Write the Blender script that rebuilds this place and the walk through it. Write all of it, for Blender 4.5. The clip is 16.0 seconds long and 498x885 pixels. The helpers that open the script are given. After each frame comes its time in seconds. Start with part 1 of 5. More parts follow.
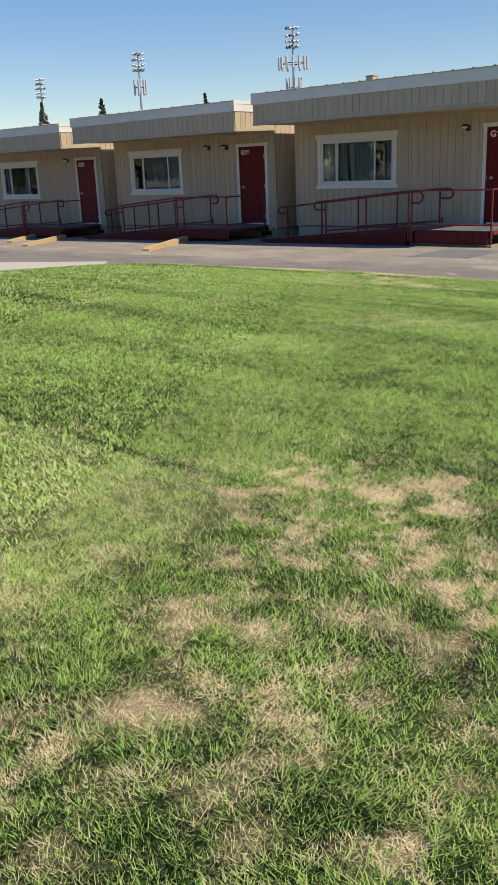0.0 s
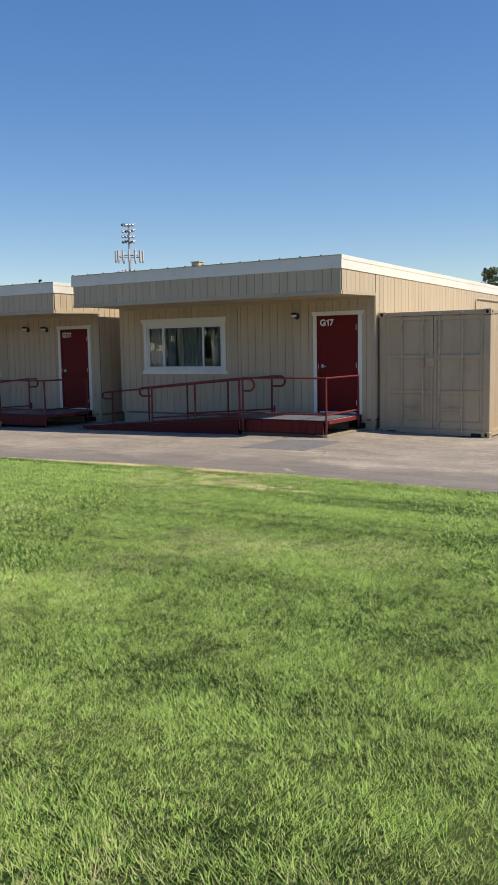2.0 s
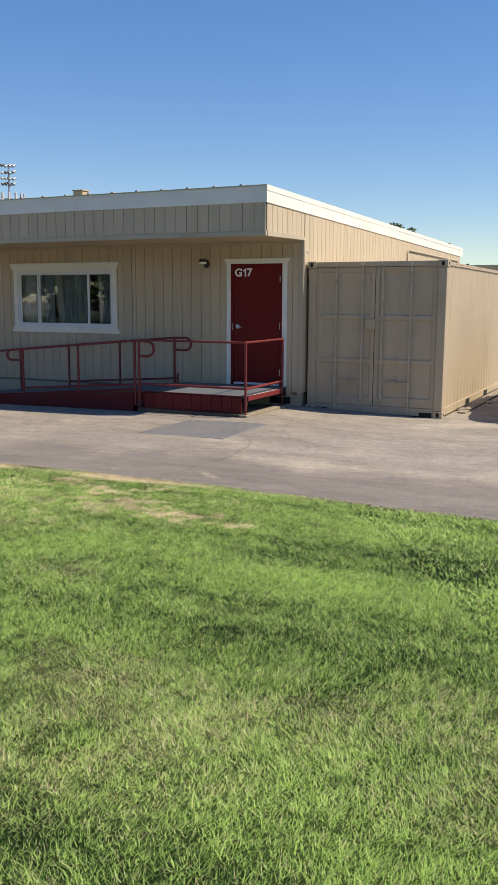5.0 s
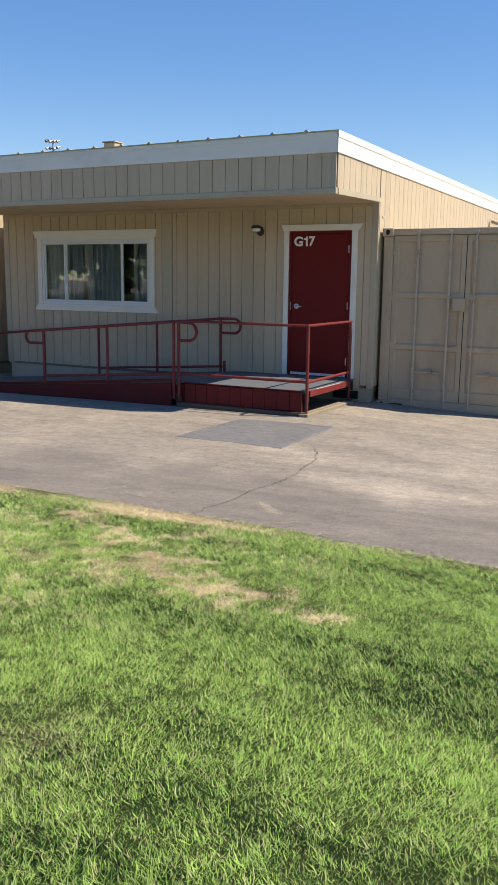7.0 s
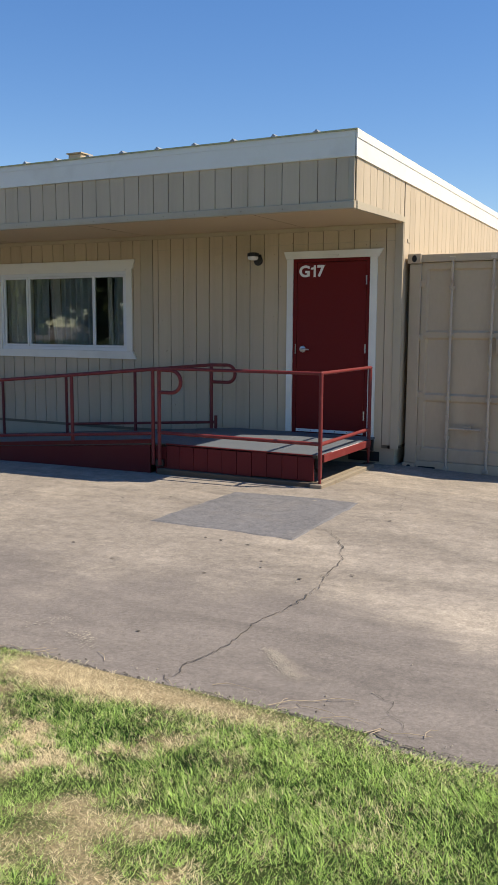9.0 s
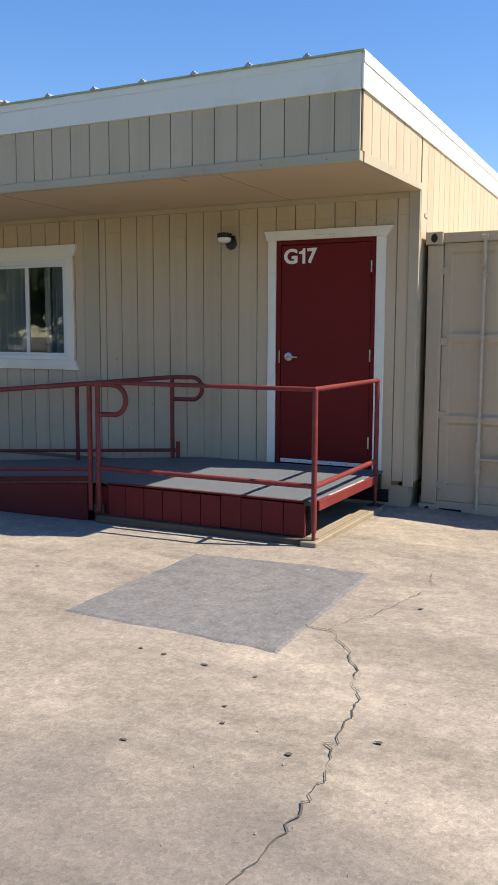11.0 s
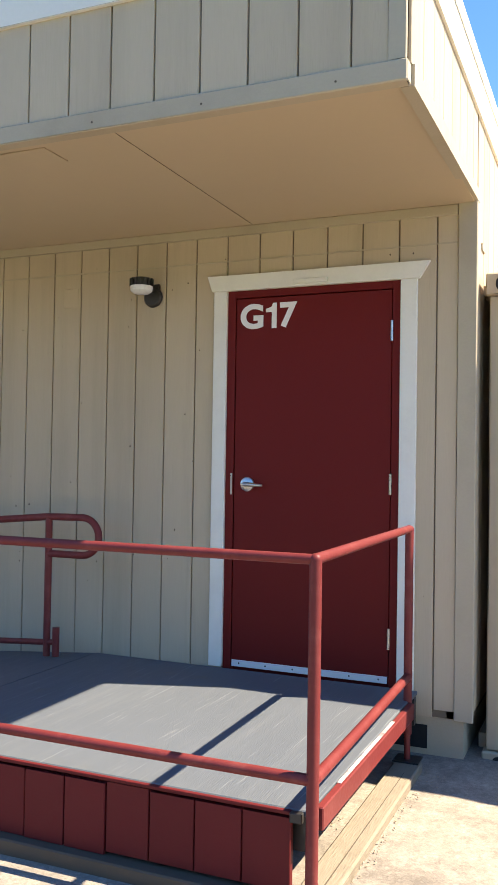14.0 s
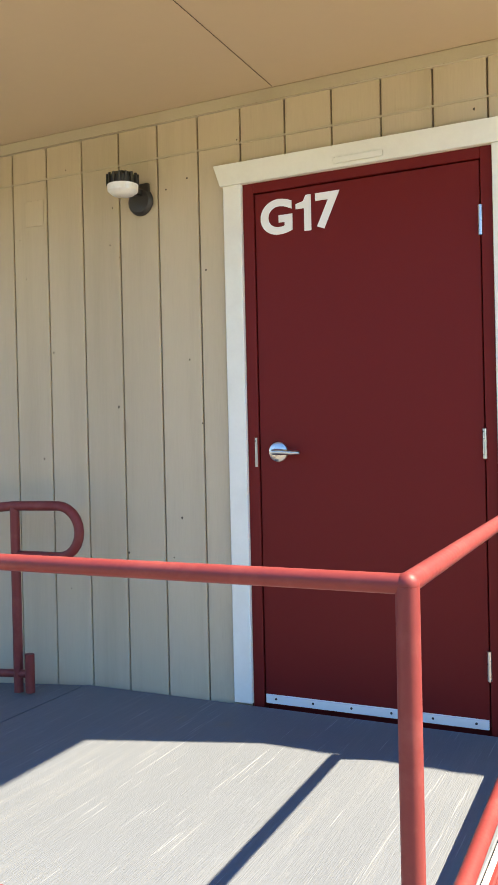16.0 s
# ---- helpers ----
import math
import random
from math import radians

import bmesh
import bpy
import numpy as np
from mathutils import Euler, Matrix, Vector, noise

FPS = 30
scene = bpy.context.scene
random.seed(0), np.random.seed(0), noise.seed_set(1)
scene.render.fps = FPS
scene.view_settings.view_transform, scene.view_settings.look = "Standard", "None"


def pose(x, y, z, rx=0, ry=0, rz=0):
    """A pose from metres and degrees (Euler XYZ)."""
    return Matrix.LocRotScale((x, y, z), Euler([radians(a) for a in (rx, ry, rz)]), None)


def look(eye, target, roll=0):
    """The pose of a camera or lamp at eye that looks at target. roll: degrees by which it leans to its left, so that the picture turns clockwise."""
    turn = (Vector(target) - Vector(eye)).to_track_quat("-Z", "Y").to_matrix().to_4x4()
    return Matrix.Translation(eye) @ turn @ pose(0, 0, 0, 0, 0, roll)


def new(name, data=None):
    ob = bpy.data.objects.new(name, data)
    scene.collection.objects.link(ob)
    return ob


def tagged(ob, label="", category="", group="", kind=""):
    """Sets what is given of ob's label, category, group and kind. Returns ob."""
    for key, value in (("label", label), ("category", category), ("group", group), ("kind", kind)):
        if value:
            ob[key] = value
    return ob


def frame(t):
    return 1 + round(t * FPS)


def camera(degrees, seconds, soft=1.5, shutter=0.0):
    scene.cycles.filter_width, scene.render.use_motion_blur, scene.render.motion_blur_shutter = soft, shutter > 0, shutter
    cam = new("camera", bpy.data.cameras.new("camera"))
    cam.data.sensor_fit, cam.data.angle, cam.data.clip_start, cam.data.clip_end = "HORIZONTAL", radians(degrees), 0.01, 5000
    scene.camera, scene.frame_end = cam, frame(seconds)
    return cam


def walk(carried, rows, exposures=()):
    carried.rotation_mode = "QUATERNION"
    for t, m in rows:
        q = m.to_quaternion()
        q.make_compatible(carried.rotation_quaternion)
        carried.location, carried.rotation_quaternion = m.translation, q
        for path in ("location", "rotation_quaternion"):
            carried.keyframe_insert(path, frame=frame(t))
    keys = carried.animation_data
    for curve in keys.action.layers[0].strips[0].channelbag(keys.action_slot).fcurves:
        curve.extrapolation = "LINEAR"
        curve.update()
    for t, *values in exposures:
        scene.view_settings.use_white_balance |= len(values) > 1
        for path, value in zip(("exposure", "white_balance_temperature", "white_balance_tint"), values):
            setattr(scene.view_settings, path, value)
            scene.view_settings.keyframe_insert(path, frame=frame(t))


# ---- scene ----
cam = camera(32.3, 16.0, soft=0.85)
EXPOSURE = [(0.0, 0.45, 7150, 10), (4.0, 0.45, 7150, 10), (6.5, 0.74, 7150, 10), (7.5, 0.72, 7150, 10), (9.0, 0.66, 7150, 10), (9.5, 0.74, 7150, 10), (12.5, 1.32, 7150, 10), (14.0, 1.74, 7500, 11), (16.0, 2.40, 7900, 9)]
PATH = [
    (0, (8.919, -18.926, 1.853), (7.596, -17.557, 1.242), -2.4),
    (0.5, (8.564, -18.454, 1.792), (7.244, -17.106, 1.128), -3.7),
    (1, (8.254, -17.932, 1.766), (6.999, -16.462, 1.252), -2.3),
    (1.5, (7.904, -17.457, 1.788), (6.605, -15.982, 1.414), 2.3),
    (2, (7.771, -17.023, 1.825), (6.691, -15.354, 1.605), -1.0),
    (2.5, (7.472, -16.538, 1.813), (6.453, -14.821, 1.683), 0.2),
    (3, (7.123, -15.959, 1.828), (6.225, -14.177, 1.695), -1.3),
    (3.5, (6.814, -15.527, 1.821), (5.855, -13.79, 1.576), -0.7),
    (4, (6.42, -15.105, 1.845), (5.503, -13.352, 1.547), 0.8),
    (6.5, (4.704, -12.459, 1.779), (3.931, -10.649, 1.423), -1.9),
    (7, (4.397, -11.998, 1.752), (3.467, -10.267, 1.382), 0.7),
    (7.5, (4.113, -11.523, 1.763), (3.168, -9.792, 1.433), -0.4),
    (8, (3.767, -10.965, 1.743), (2.742, -9.259, 1.551), 0.9),
    (8.5, (3.486, -10.474, 1.725), (2.516, -8.73, 1.597), -0.2),
    (9, (3.22, -9.918, 1.661), (2.295, -8.165, 1.393), 0.3),
    (9.5, (2.898, -9.415, 1.64), (1.98, -7.668, 1.316), 0.7),
    (10, (2.695, -8.845, 1.613), (1.783, -7.096, 1.282), 0.1),
    (12.5, (1.33, -6.043, 1.541), (0.465, -4.239, 1.531), 1.3),
    (13, (1.12, -5.497, 1.533), (0.267, -3.689, 1.56), 0.9),
    (13.5, (0.934, -5.012, 1.535), (0.104, -3.193, 1.556), 0.9),
    (14, (0.685, -4.517, 1.505), (-0.103, -2.68, 1.551), 0.9),
    (14.5, (0.5, -3.986, 1.48), (-0.258, -2.136, 1.533), 0.4),
    (15, (0.264, -3.605, 1.452), (-0.553, -1.78, 1.495), 1.4),
    (15.5, (0.208, -3.335, 1.445), (-0.643, -1.525, 1.46), -0.3),
    (16, (0.164, -3.234, 1.444), (-0.704, -1.432, 1.431), -1.3),
]
walk(cam, [(t, look(eye, target, roll)) for t, eye, target, roll in PATH], EXPOSURE)

# ---- world, sun, exposure ----
SUN_DIR = Vector((0.71, 0.245, 1.0)).normalized()
world = bpy.data.worlds.new("sky")
scene.world = world
world.use_nodes = True
wn = world.node_tree.nodes
sky = wn.new("ShaderNodeTexSky")
sky.sky_type = 'NISHITA'
sky.sun_disc = False
sky.sun_elevation = math.asin(SUN_DIR.z)
sky.sun_rotation = math.atan2(SUN_DIR.x, SUN_DIR.y)
sky.air_density, sky.dust_density, sky.ozone_density = 1.0, 0.0, 5.0
wn["Background"].inputs[1].default_value = 0.137
even = wn.new("ShaderNodeGamma")
even.inputs["Gamma"].default_value = 0.80
deep = wn.new("ShaderNodeHueSaturation")
deep.inputs["Saturation"].default_value = 1.36
deep.inputs["Hue"].default_value = 0.512
world.node_tree.links.new(sky.outputs[0], even.inputs["Color"])
world.node_tree.links.new(even.outputs[0], deep.inputs["Color"])
world.node_tree.links.new(deep.outputs[0], wn["Background"].inputs[0])
sun_data = bpy.data.lights.new("sun", 'SUN')
sun_data.energy, sun_data.angle, sun_data.color = 4.1, radians(0.53), (1.0, 0.93, 0.82)
sun = new("sun", sun_data)
sun.matrix_world = look(SUN_DIR * 60, (0, 0, 0))

# ---- materials ----


def node(nt, kind, **sockets):
    n = nt.nodes.new(kind)
    for k, v in sockets.items():
        n.inputs[k].default_value = v
    return n


def surface(name, color, rough=0.6, vary=0.18, scale=3.0, fine=60.0, stretch=(1, 1, 1), bump=0.15, dirt=None, dirt_amount=0.0,
            metal=0.0, streak=0.0, per_object=0.0, spec=0.5, dirt_scale=1.3, coat=0.0, mottle=0.0):
    """A worn painted or mineral surface: broad stains, fine grain, relief and an optional dirt colour."""
    m = bpy.data.materials.new(name)
    m.use_nodes = True
    nt, L = m.node_tree, m.node_tree.links.new
    bsdf = nt.nodes["Principled BSDF"]
    geo = nt.nodes.new("ShaderNodeNewGeometry")
    mapping = node(nt, "ShaderNodeMapping", Scale=stretch)
    L(geo.outputs["Position"], mapping.inputs["Vector"])
    big = node(nt, "ShaderNodeTexNoise", Scale=scale, Detail=4.0)
    L(geo.outputs["Position"], big.inputs["Vector"])
    small = node(nt, "ShaderNodeTexNoise", Scale=fine, Detail=3.0)
    L(mapping.outputs[0], small.inputs["Vector"])
    low = [c * (1 - vary) for c in color] + [1]
    high = [min(1, c * (1 + vary)) for c in color] + [1]
    ramp = nt.nodes.new("ShaderNodeMix")
    ramp.data_type = 'RGBA'
    ramp.inputs[6].default_value, ramp.inputs[7].default_value = low, high
    add = node(nt, "ShaderNodeMath")
    add.operation = 'ADD'
    half = node(nt, "ShaderNodeMath")
    half.operation = 'MULTIPLY'
    half.inputs[1].default_value = 0.5
    L(big.outputs[0], add.inputs[0])
    L(small.outputs[0], add.inputs[1])
    L(add.outputs[0], half.inputs[0])
    L(half.outputs[0], ramp.inputs[0])
    out = ramp.outputs[2]
    if per_object:
        info = nt.nodes.new("ShaderNodeObjectInfo")
        mr = node(nt, "ShaderNodeMapRange")
        mr.inputs[3].default_value, mr.inputs[4].default_value = 1 - per_object, 1 + per_object
        L(info.outputs["Random"], mr.inputs[0])
        mul = nt.nodes.new("ShaderNodeMix")
        mul.data_type, mul.blend_type = 'RGBA', 'MULTIPLY'
        mul.inputs[0].default_value = 1.0
        L(out, mul.inputs[6])
        L(mr.outputs[0], mul.inputs[7])
        out = mul.outputs[2]
    if dirt:
        dn = node(nt, "ShaderNodeTexNoise", Scale=dirt_scale, Detail=7.0, Roughness=0.65)
        L(geo.outputs["Position"] if not streak else mapping.outputs[0], dn.inputs["Vector"])
        mr2 = node(nt, "ShaderNodeMapRange")
        mr2.inputs[1].default_value, mr2.inputs[2].default_value, mr2.inputs[4].default_value = 0.5, 0.72, dirt_amount
        L(dn.outputs[0], mr2.inputs[0])
        dm = nt.nodes.new("ShaderNodeMix")
        dm.data_type = 'RGBA'
        dm.inputs[7].default_value = (*dirt, 1)
        L(mr2.outputs[0], dm.inputs[0])
        L(out, dm.inputs[6])
        out = dm.outputs[2]
    if mottle:
        mn = node(nt, "ShaderNodeTexNoise", Scale=9.0, Detail=8.0, Roughness=0.75)
        L(geo.outputs["Position"], mn.inputs["Vector"])
        mm = node(nt, "ShaderNodeMapRange")
        mm.inputs[1].default_value, mm.inputs[2].default_value = 0.35, 0.65
        mm.inputs[3].default_value, mm.inputs[4].default_value = 1 - mottle, 1 + mottle
        L(mn.outputs[0], mm.inputs[0])
        mu = nt.nodes.new("ShaderNodeMix")
        mu.data_type, mu.blend_type = 'RGBA', 'MULTIPLY'
        mu.inputs[0].default_value = 1.0
        L(out, mu.inputs[6])
        L(mm.outputs[0], mu.inputs[7])
        out = mu.outputs[2]
    L(out, bsdf.inputs["Base Color"])
    bsdf.inputs["Metallic"].default_value = metal
    bsdf.inputs["Specular IOR Level"].default_value = spec
    bsdf.inputs["Coat Weight"].default_value = coat
    rr = node(nt, "ShaderNodeMapRange")
    rr.inputs[3].default_value, rr.inputs[4].default_value = max(0.03, rough - 0.1), min(1, rough + 0.1)
    L(small.outputs[0], rr.inputs[0])
    L(rr.outputs[0], bsdf.inputs["Roughness"])
    if bump:
        bp = node(nt, "ShaderNodeBump", Strength=bump, Distance=0.004)
        L(small.outputs[0], bp.inputs["Height"])
        L(bp.outputs[0], bsdf.inputs["Normal"])
    return m


TAN = (0.525, 0.428, 0.298)
M = {
    "siding": surface("tan_siding_paint", TAN, 0.75, 0.10, 1.2, 22, (9, 9, 0.5), 0.35, (0.33, 0.26, 0.17), 0.35, streak=1, per_object=0.04, dirt_scale=0.5),
    # Wall behind the boards, its colour darkened to stand for shade in the grooves.
    "backing": surface("groove_shade_paint", (0.20, 0.155, 0.105), 0.8, 0.1, 2, 40, bump=0.1),
    "tan_trim": surface("tan_trim_paint", (0.47, 0.40, 0.285), 0.7, 0.10, 2, 30, (3, 3, 3), 0.2, (0.30, 0.23, 0.15), 0.4),
    "soffit": surface("tan_soffit_paint", (0.535, 0.42, 0.275), 0.7, 0.07, 1.5, 25, bump=0.1),
    "white": surface("white_trim_paint", (0.80, 0.78, 0.69), 0.55, 0.06, 2.5, 35, (2, 2, 2), 0.15, (0.55, 0.50, 0.40), 0.35),
    "roof": surface("faded_green_metal_roof", (0.36, 0.37, 0.27), 0.5, 0.15, 1, 20, bump=0.05),
    "roof_edge": surface("faded_roof_edge", (0.42, 0.42, 0.24), 0.55, 0.2, 6, 50, bump=0.1),
    "door": surface("dark_red_door_paint", (0.145, 0.010, 0.009), 0.5, 0.10, 1.5, 45, bump=0.06, spec=0.18),
    "rail": surface("red_rail_paint", (0.178, 0.028, 0.026), 0.5, 0.16, 5, 60, bump=0.12, dirt=(0.32, 0.10, 0.085), dirt_amount=0.3, dirt_scale=9, spec=0.3),
    "skirt": surface("dark_red_skirt_paint", (0.125, 0.012, 0.013), 0.6, 0.14, 3, 40, bump=0.25, spec=0.25, dirt=(0.13, 0.03, 0.025), dirt_amount=0.5, per_object=0.06),
    "deck": surface("grey_deck_paint", (0.104, 0.119, 0.136), 0.7, 0.16, 2.5, 14, (22, 1, 1), 0.45, (0.138, 0.150, 0.160), 0.6, streak=1, dirt_scale=1.2),
    "timber": surface("weathered_timber", (0.275, 0.225, 0.16), 0.85, 0.42, 4, 14, (9, 1, 9), 0.7, (0.16, 0.125, 0.085), 0.8, dirt_scale=4),
    "kerb": surface("sunbleached_kerb_timber", (0.50, 0.34, 0.17), 0.85, 0.25, 3, 16, (4, 4, 4), 0.5, (0.28, 0.18, 0.10), 0.6, dirt_scale=3),
    "dark_timber": surface("damp_sill_timber", (0.10, 0.075, 0.05), 0.85, 0.3, 4, 20, bump=0.4),
    "container": surface("tan_container_paint", (0.465, 0.372, 0.254), 0.6, 0.12, 1.2, 30, (1, 1, 0.4), 0.15, (0.26, 0.19, 0.125), 0.3, dirt_scale=2.0, streak=1),
    "rod": surface("worn_lock_rod_paint", (0.47, 0.40, 0.30), 0.55, 0.15, 6, 60, bump=0.1, dirt=(0.22, 0.12, 0.07), dirt_amount=0.5, dirt_scale=8),
    "black": surface("black_gap_rubber", (0.012, 0.012, 0.012), 0.8, 0.2, 5, 60, bump=0.1),
    "dark_metal": surface("dark_bronze_metal", (0.03, 0.027, 0.024), 0.45, 0.2, 8, 60, bump=0.05),
    "steel": surface("brushed_steel", (0.55, 0.55, 0.54), 0.3, 0.08, 10, 80, bump=0.03, metal=1.0),
    "galv": surface("galvanised_steel", (0.36, 0.37, 0.38), 0.5, 0.12, 6, 60, bump=0.03, metal=0.4),
    "lens": surface("milky_lamp_lens", (0.78, 0.78, 0.76), 0.3, 0.04, 6, 60, bump=0.0),
    "vinyl": surface("white_vinyl_window_frame", (0.74, 0.75, 0.73), 0.4, 0.04, 3, 40, bump=0.05),
    "lettering": surface("white_lettering", (0.82, 0.82, 0.80), 0.5, 0.04, 10, 60, bump=0.03),
    "curtain": surface("pale_curtain_cloth", (0.62, 0.60, 0.54), 0.9, 0.08, 2, 60, bump=0.1),
    "room": surface("dim_room_wall", (0.60, 0.62, 0.63), 0.8, 0.15, 1, 20, bump=0.05),
    "room_floor": surface("room_carpet", (0.08, 0.08, 0.09), 0.9, 0.15, 3, 80, bump=0.1),
    "asphalt": surface("weathered_asphalt", (0.255, 0.220, 0.180), 0.92, 0.30, 0.6, 110, bump=0.45, dirt=(0.385, 0.329, 0.258), dirt_amount=0.95, dirt_scale=0.5, mottle=0.2),
    "patch": surface("grey_asphalt_patch", (0.142, 0.138, 0.139), 0.9, 0.30, 1.5, 110, bump=0.5, mottle=0.2, dirt=(0.20, 0.18, 0.16), dirt_amount=0.45, dirt_scale=2),
    "concrete": surface("pale_concrete", (0.44, 0.40, 0.34), 0.9, 0.12, 1, 40, bump=0.3),
    "crack": surface("dark_crack_dirt", (0.085, 0.073, 0.058), 0.95, 0.3, 9, 80, bump=0.3),
    "crumb": surface("crumbled_asphalt", (0.10, 0.085, 0.07), 0.95, 0.5, 40, 90, bump=0.3),
    "worn": surface("worn_pale_edge_paint", (0.50, 0.42, 0.40), 0.7, 0.3, 12, 50, bump=0.2, dirt=(0.20, 0.05, 0.05), dirt_amount=0.9, dirt_scale=9),
    "twig": surface("dry_twig", (0.40, 0.32, 0.22), 0.9, 0.3, 20, 80, bump=0.2),
    "pale_stone": surface("pale_broken_stone", (0.40, 0.35, 0.275), 0.9, 0.3, 40, 90, bump=0.2),
    "drape": surface("grey_lined_drape", (0.34, 0.37, 0.38), 0.9, 0.1, 2, 60, bump=0.1),
    "stone": surface("small_stones", (0.33, 0.285, 0.22), 0.9, 0.35, 40, 90, bump=0.2),
    "bark": surface("tree_bark", (0.10, 0.075, 0.05), 0.95, 0.3, 4, 30, bump=0.4),
    "leaf_dark": surface("conifer_needles", (0.035, 0.065, 0.028), 0.8, 0.4, 2, 30, bump=0),
    "leaf": surface("broad_leaves", (0.085, 0.12, 0.045), 0.7, 0.4, 2, 30, bump=0),
    "hill": surface("wooded_hill_cover", (0.10, 0.13, 0.06), 0.95, 0.35, 0.05, 1, bump=0),
    "car": surface("beige_car_paint", (0.36, 0.26, 0.155), 0.4, 0.04, 2, 80, bump=0.0, metal=0.2, coat=0.4),
    "car_glass": surface("dark_car_glass", (0.03, 0.04, 0.04), 0.08, 0.1, 2, 10, bump=0.0),
    "tyre": surface("tyre_rubber", (0.02, 0.02, 0.02), 0.85, 0.2, 8, 60, bump=0.2),
    "chrome": surface("chrome", (0.75, 0.75, 0.75), 0.15, 0.05, 5, 60, bump=0, metal=1),
    "headlight": surface("clear_headlight", (0.55, 0.57, 0.58), 0.12, 0.1, 8, 40, bump=0),
    "maroon": surface("maroon_wall_paint", (0.13, 0.035, 0.035), 0.7, 0.1, 1, 20, bump=0.05),
    "panel": surface("antenna_panel", (0.48, 0.49, 0.50), 0.5, 0.05, 2, 20, bump=0),
    "cooler": surface("tan_roof_unit_metal", (0.50, 0.38, 0.25), 0.6, 0.12, 3, 30, bump=0.05),
}


def glass_material():
    m = bpy.data.materials.new("window_glass")
    m.use_nodes = True
    nt = m.node_tree
    for n in list(nt.nodes):
        if n.type == 'BSDF_PRINCIPLED':
            nt.nodes.remove(n)
    clear = nt.nodes.new("ShaderNodeBsdfTransparent")
    clear.inputs[0].default_value = (0.86, 0.88, 0.87, 1)
    gloss = nt.nodes.new("ShaderNodeBsdfGlossy")
    gloss.inputs["Roughness"].default_value = 0.02
    facing = node(nt, "ShaderNodeLayerWeight", Blend=0.5)
    steep = node(nt, "ShaderNodeMath")
    steep.operation = 'POWER'
    steep.inputs[1].default_value = 5.0
    nt.links.new(facing.outputs["Facing"], steep.inputs[0])
    fres = node(nt, "ShaderNodeMapRange")
    fres.inputs[3].default_value, fres.inputs[4].default_value = 0.11, 0.95
    nt.links.new(steep.outputs[0], fres.inputs[0])
    mix = nt.nodes.new("ShaderNodeMixShader")
    nt.links.new(fres.outputs[0], mix.inputs[0])
    nt.links.new(clear.outputs[0], mix.inputs[1])
    nt.links.new(gloss.outputs[0], mix.inputs[2])
    nt.links.new(mix.outputs[0], nt.nodes["Material Output"].inputs[0])
    return m


M["glass"] = glass_material()


def speckled(m, low, high):
    """Small light and dark stones showing in the surface."""
    nt, L = m.node_tree, m.node_tree.links.new
    bsdf = nt.nodes["Principled BSDF"]
    src = bsdf.inputs["Base Color"].links[0].from_socket
    geo = nt.nodes.new("ShaderNodeNewGeometry")
    last = src
    for scale in (60.0, 190.0):
        grain = node(nt, "ShaderNodeTexVoronoi", Scale=scale)
        L(geo.outputs["Position"], grain.inputs["Vector"])
        gr = node(nt, "ShaderNodeMapRange")
        gr.inputs[3].default_value, gr.inputs[4].default_value = low, high
        L(grain.outputs["Color"], gr.inputs[0])
        mul = nt.nodes.new("ShaderNodeMix")
        mul.data_type, mul.blend_type = 'RGBA', 'MULTIPLY'
        mul.inputs[0].default_value = 1.0
        L(last, mul.inputs[6])
        L(gr.outputs[0], mul.inputs[7])
        last = mul.outputs[2]
    L(last, bsdf.inputs["Base Color"])


